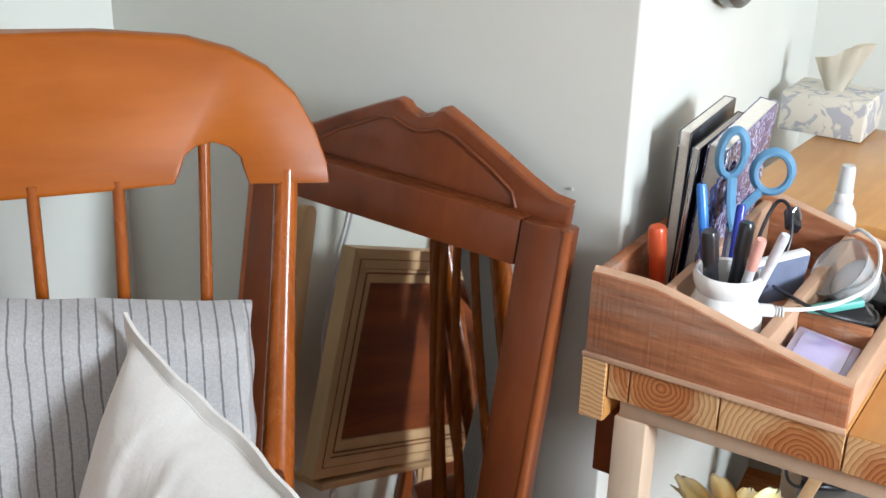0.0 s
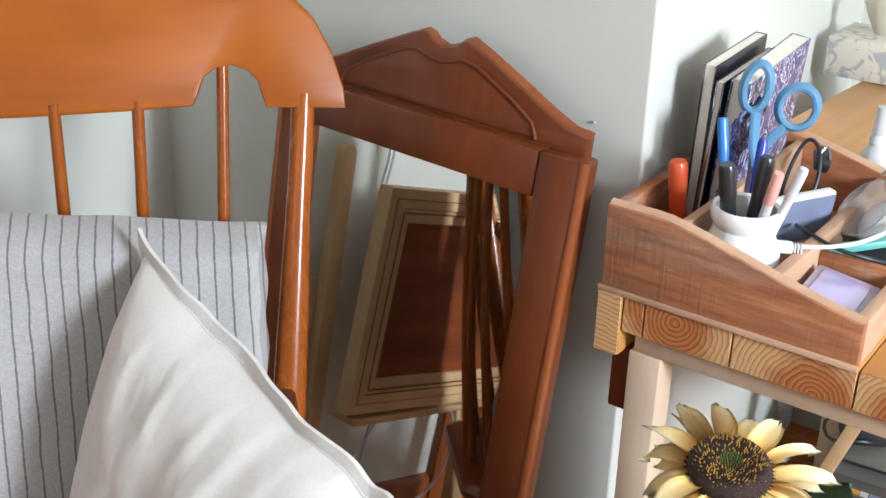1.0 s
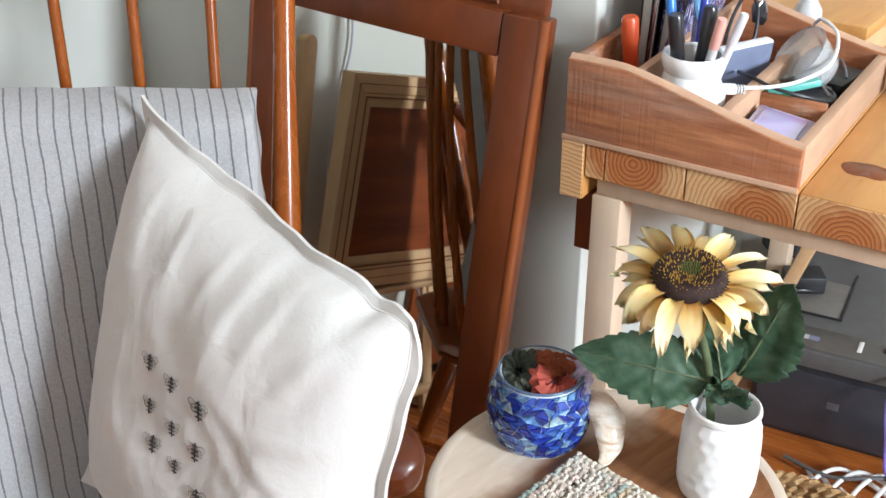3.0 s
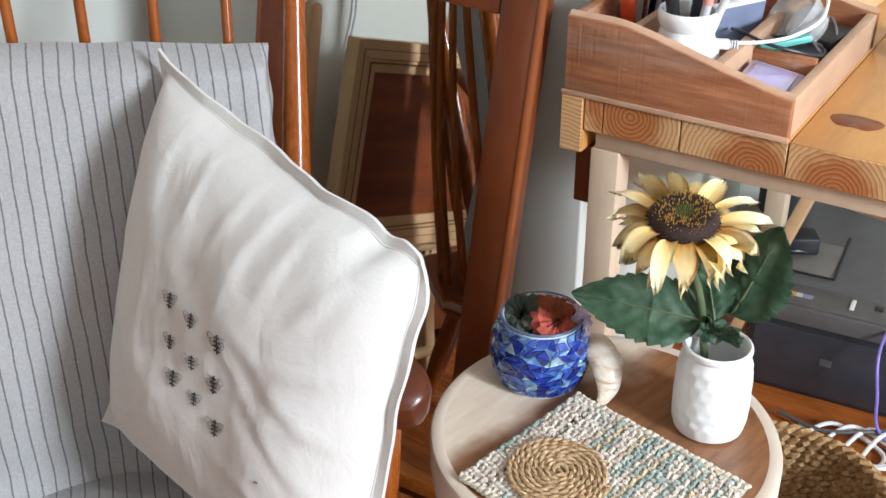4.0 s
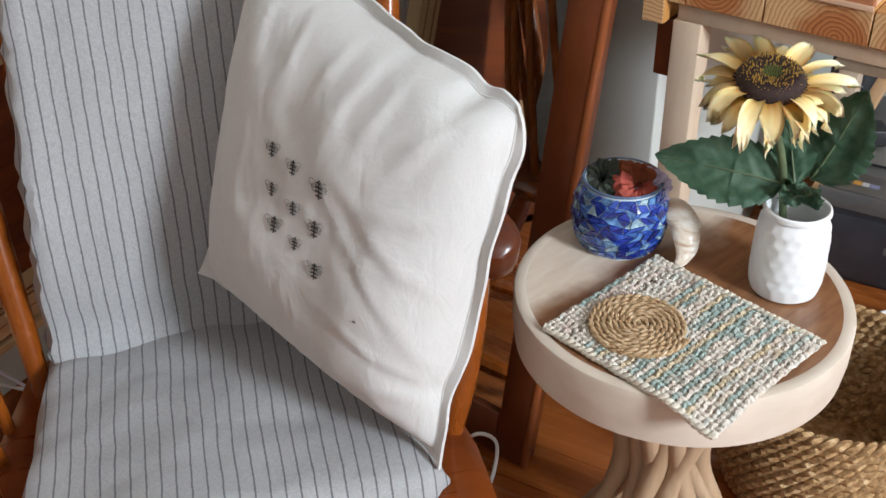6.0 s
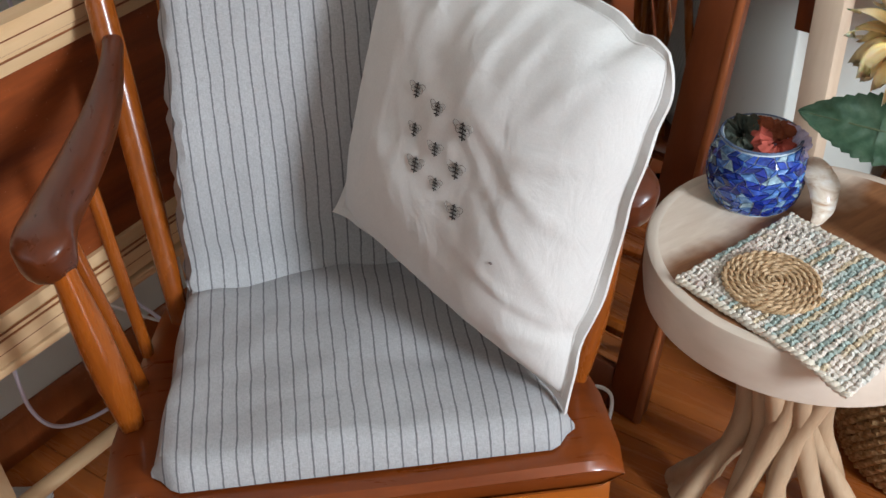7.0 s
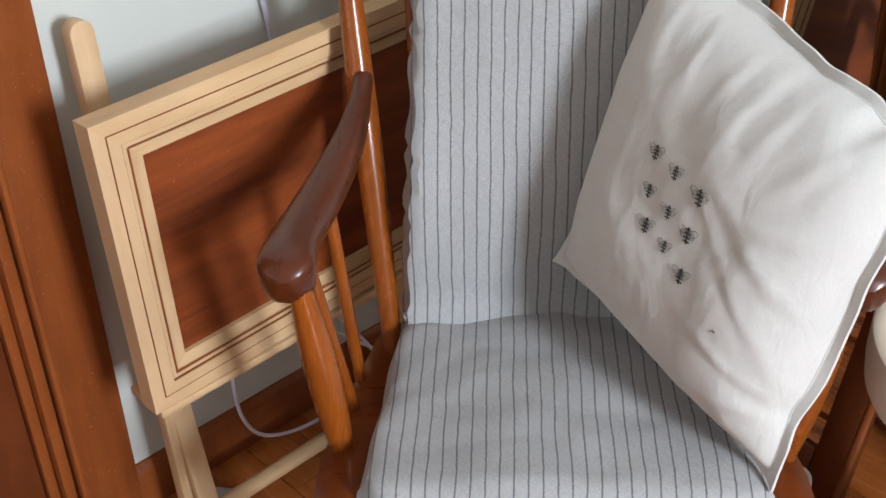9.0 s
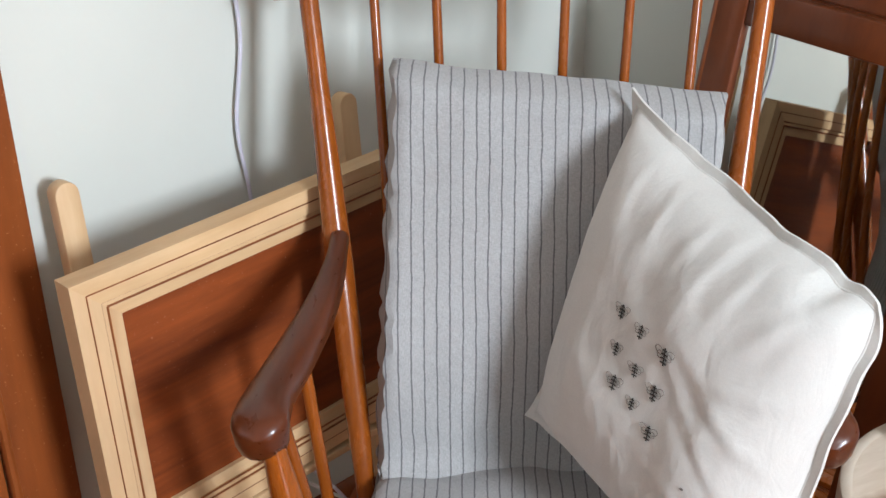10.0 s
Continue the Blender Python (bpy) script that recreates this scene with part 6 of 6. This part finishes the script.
def purple_case():
    top = thing("plastic_case", on_org(0.214, 0.062, 0.024, 4, 8, 2), "small translucent purple plastic case in the organizer's front slot", "case")
    lilac = plain("translucent_purple", (0.42, 0.34, 0.70), 0.22, coat=0.3, spread=0.06, transmission=0.35)
    part("tray", box(bmesh.new(), (-0.030, -0.044, -0.010), (0.030, 0.044, 0.006), 0.004), lilac, top)
    lid = part("lid", box(bmesh.new(), (-0.032, -0.046, 0.0065), (0.032, 0.046, 0.013), 0.003), plain("clear_lilac_lid", (0.56, 0.52, 0.72), 0.2, coat=0.4, spread=0.04, transmission=0.3), top, "paler lid")
    part("lid_ridge", box(bmesh.new(), (-0.024, -0.036, 0.0132), (0.024, 0.036, 0.0155), 0.0012), lilac, lid)
    for y in (-0.022, 0.022):
        part("latch", box(bmesh.new(), (0.0322, y - 0.008, -0.002), (0.035, y + 0.008, 0.012), 0.0008), lilac, lid)


purple_case()


def clear_cup():
    """A clear plastic cup lying on its side over the divider."""
    top = thing("clear_cup", on_org(0.205, 0.215, 0.058, 48, 14, -60), "clear plastic cup lying tilted over the organizer's divider", "cup")
    glass = plain("clear_plastic", (0.88, 0.90, 0.90), 0.08, spread=0.01, transmission=0.75)
    part("wall", lathe(bmesh.new(), [(0, -0.018), (0.020, -0.018), (0.026, -0.012), (0.034, 0.022), (0.036, 0.026), (0.0345, 0.026), (0.0325, 0.022), (0.0245, -0.011), (0, -0.0165)], 36), glass, top)
    part("inner_pad", lathe(bmesh.new(), [(0, -0.010), (0.022, -0.010), (0.026, 0.002), (0.016, 0.008), (0, 0.009)], 28), WHITE_PLASTIC, top, "white inner liner")


clear_cup()
cord("white_plug_lead", [tuple(ORG @ Vector(p)) for p in ((0.150, 0.072, 0.066), (0.175, 0.085, 0.067), (0.195, 0.105, 0.066), (0.215, 0.140, 0.066), (0.232, 0.185, 0.075), (0.222, 0.235, 0.092), (0.196, 0.262, 0.098), (0.180, 0.290, 0.082))], 0.0022, WHITE_PLASTIC, "white charging lead lying across the organizer")


def usb_plug():
    top = thing("white_connector", on_org(0.137, 0.0635, 0.066, 0, 0, 25), "white connector plug resting on the jar's side", "plug")
    part("shell", box(bmesh.new(), (-0.004, -0.007, -0.005), (0.030, 0.007, 0.005), 0.003), WHITE_PLASTIC, top)
    for i in range(3):
        part("ridge", box(bmesh.new(), (0.0305 + i * 0.003, -0.005, -0.004), (0.0322 + i * 0.003, 0.005, 0.004), 0.0006, 1), WHITE_PLASTIC, top)


usb_plug()
cord("black_cable", [tuple(ORG @ Vector(p)) for p in ((0.140, 0.150, 0.058), (0.165, 0.120, 0.066), (0.195, 0.115, 0.060), (0.225, 0.130, 0.052), (0.244, 0.160, 0.040), (0.235, 0.20, 0.036), (0.205, 0.19, 0.044), (0.19, 0.165, 0.036), (0.215, 0.145, 0.030), (0.238, 0.18, 0.026))], 0.0021, BLACK_PLASTIC, "black cable tangled in the organizer's low slot")
cord("black_cable", [tuple(ORG @ Vector(p)) for p in ((0.092, 0.22, 0.02), (0.095, 0.235, 0.08), (0.105, 0.25, 0.115), (0.122, 0.245, 0.108), (0.13, 0.225, 0.075), (0.12, 0.205, 0.05), (0.105, 0.21, 0.03))], 0.0022, BLACK_PLASTIC, "black cable looped up from the organizer's middle slot")


def black_gadget(name, m, size, label):
    top = thing(name, m, label, "gadget")
    x, y, z = size
    part("body", box(bmesh.new(), (-x, -y, 0), (x, y, z), min(x, y, z) * 0.35), BLACK_PLASTIC, top)
    part("clip", tube(bmesh.new(), smooth_path([(-x * 0.7, 0, z), (-x * 0.2, y * 0.4, z * 1.5), (x * 0.4, 0, z * 1.3), (x * 0.7, -y * 0.3, z)], 5), 0.0016, 6), plain("dark_steel", (0.3, 0.3, 0.32), 0.3, 1.0), top)


black_gadget("black_gadget", on_org(0.214, 0.185, 0.012, 0, 0, 20), (0.028, 0.034, 0.026), "black plastic gadget lying in the organizer's low slot")
black_gadget("black_gadget", on_org(0.218, 0.275, 0.012, 0, 0, -10), (0.026, 0.036, 0.022), "black plastic case lying in the organizer's rear slot")
black_gadget("black_earpiece", on_org(0.118, 0.262, 0.088, 20, 20, 30), (0.008, 0.016, 0.013), "black clip resting above the organizer's middle slot")
tagged(obj("teal_toothpick_box", box(bmesh.new(), (-0.030, -0.006, 0), (0.030, 0.006, 0.008), 0.002), plain("teal_plastic", (0.12, 0.46, 0.40), 0.35), m=on_org(0.205, 0.148, 0.050, 0, -10, 38)), "slim teal plastic stick lying in the organizer", "stick")
tagged(obj("green_eraser", box(bmesh.new(), (-0.014, -0.008, 0), (0.014, 0.008, 0.012), 0.002), plain("green_plastic", (0.01, 0.16, 0.07), 0.35), m=on_org(0.186, 0.150, 0.036, 0, -10, 38)), "small dark green plastic block in the organizer", "eraser")

# ---- spray bottle, tissue box and round hanging on the wall ----


def spray_bottle():
    top = thing("spray_bottle", pose(-0.152, 1.368, DESK_TOP), "small translucent white spray bottle with green label on the desk", "bottle")
    clear = plain("frosted_plastic", (0.74, 0.77, 0.76), 0.25, spread=0.03, transmission=0.25)
    part("body", lathe(bmesh.new(), [(0, 0), (0.0165, 0), (0.0185, 0.003), (0.0185, 0.062), (0.0175, 0.070), (0.0115, 0.080), (0.0100, 0.083), (0, 0.083)], 32), clear, top)
    part("label", lathe(bmesh.new(), [(0.01865, 0.008), (0.0189, 0.0082), (0.0189, 0.050), (0.01865, 0.0502)], 32), plain("white_label", (0.78, 0.80, 0.76), 0.5), top, "white paper label")
    part("label_panel", lathe_arc(0.0191, 0.010, 0.036, -125, -25), plain("lime_label", (0.50, 0.72, 0.16), 0.5), top, "lime green label panel")
    for z, w in ((0.031, 62), (0.020, 40), (0.015, 48)):
        part("print_bar", lathe_arc(0.0194, z, z + (0.005 if z > 0.03 else 0.002), -75 - w / 2, -75 + w / 2), plain("label_ink", (0.12, 0.20, 0.05), 0.6), top)
    part("collar", lathe(bmesh.new(), [(0, 0.0832), (0.0112, 0.0832), (0.0112, 0.092), (0.0095, 0.095), (0, 0.095)], 24), WHITE_PLASTIC, top)
    part("cap", lathe(bmesh.new(), [(0, 0.0952), (0.0098, 0.0952), (0.0088, 0.124), (0.0075, 0.128), (0, 0.1285)], 24), clear, top, "clear cap")


def lathe_arc(r, z0, z1, a0, a1):
    bm = bmesh.new()

    def f(u, v):
        a = radians(lerp(a0, a1, u))
        return Vector((r * math.cos(a), r * math.sin(a), lerp(z0, z1, v)))

    return sheet(bm, f, 16, 1, 0.0002)


spray_bottle()


def tissue_box():
    top = thing("tissue_box", pose(-0.236, 1.772, 0.8015, 0, 0, -6), "tissue box with grey-blue floral print standing on the riser", "tissue box")
    n = Nodes("floral_card", 0.6)
    v = n.place()
    n.colour(n.mix(n.ramp(n.noise(v, 42.0, 3, 0.5, 1.2), [(0.50, (0, 0, 0)), (0.56, (0.8, 0.8, 0.8))]), (0.60, 0.56, 0.47), (0.30, 0.31, 0.36)))
    part("carton", box(bmesh.new(), (-0.062, -0.055, 0), (0.062, 0.055, 0.058), 0.002), n.mat, top)
    bm = bmesh.new()

    def f(u, v):
        a = 2 * math.pi * u
        r = lerp(0.012, lerp(0.044, 0.020, abs(math.sin(a))), v) * (1 + 0.18 * math.sin(5 * a) * v)
        return Vector((r * math.cos(a) + 0.006 * v, 0.45 * r * math.sin(a), 0.056 + 0.078 * v * (0.8 + 0.2 * math.cos(a)) + 0.006 * noise.noise(Vector((u * 6, v * 3, 0)))))

    sheet(bm, f, 40, 14, 0.0006)
    part("tissue", bm, plain("tissue_paper", (0.80, 0.74, 0.62), 0.9, spread=0.04), top, "cream tissue pulled up")


tissue_box()
top = thing("round_wall_hanging", pose(-0.327, 1.412, 1.222, 0, 90, 0), "round black disc hanging on the bright wall", "wall hanging")
part("disc", lathe(bmesh.new(), [(0, 0.0), (0.180, 0.0), (0.186, 0.006), (0.186, 0.02), (0.178, 0.026), (0.165, 0.020), (0, 0.018)], 64), plain("black_enamel", (0.012, 0.012, 0.014), 0.35, coat=0.3), top)
part("hook", tube(bmesh.new(), [(-0.186, 0, 0.012), (-0.196, 0, 0.012), (-0.204, 0, 0.006)], 0.003, 6), BLACK_PLASTIC, top)
nail = tagged(obj("wall_nail", lathe(bmesh.new(), [(0, 0), (0.0016, 0), (0.0016, 0.0010), (0, 0.0012)], 10), plain("nail_paint", (0.7, 0.7, 0.68), 0.4), m=pose(-0.392, 1.0845, 0.887, 90, 0, -10)), "small nail sticking out of the painted wall", "nail")
monitor = thing("black_speaker", pose(0.02, 1.30, DESK_TOP, 0, 0, -10), "dark rounded device standing on the desk beside the riser", "device")
part("body", box(bmesh.new(), (-0.03, -0.03, 0), (0.08, 0.05, 0.05), 0.012), BLACK_PLASTIC, monitor)

# ---- floor boards ----
floor_boards()
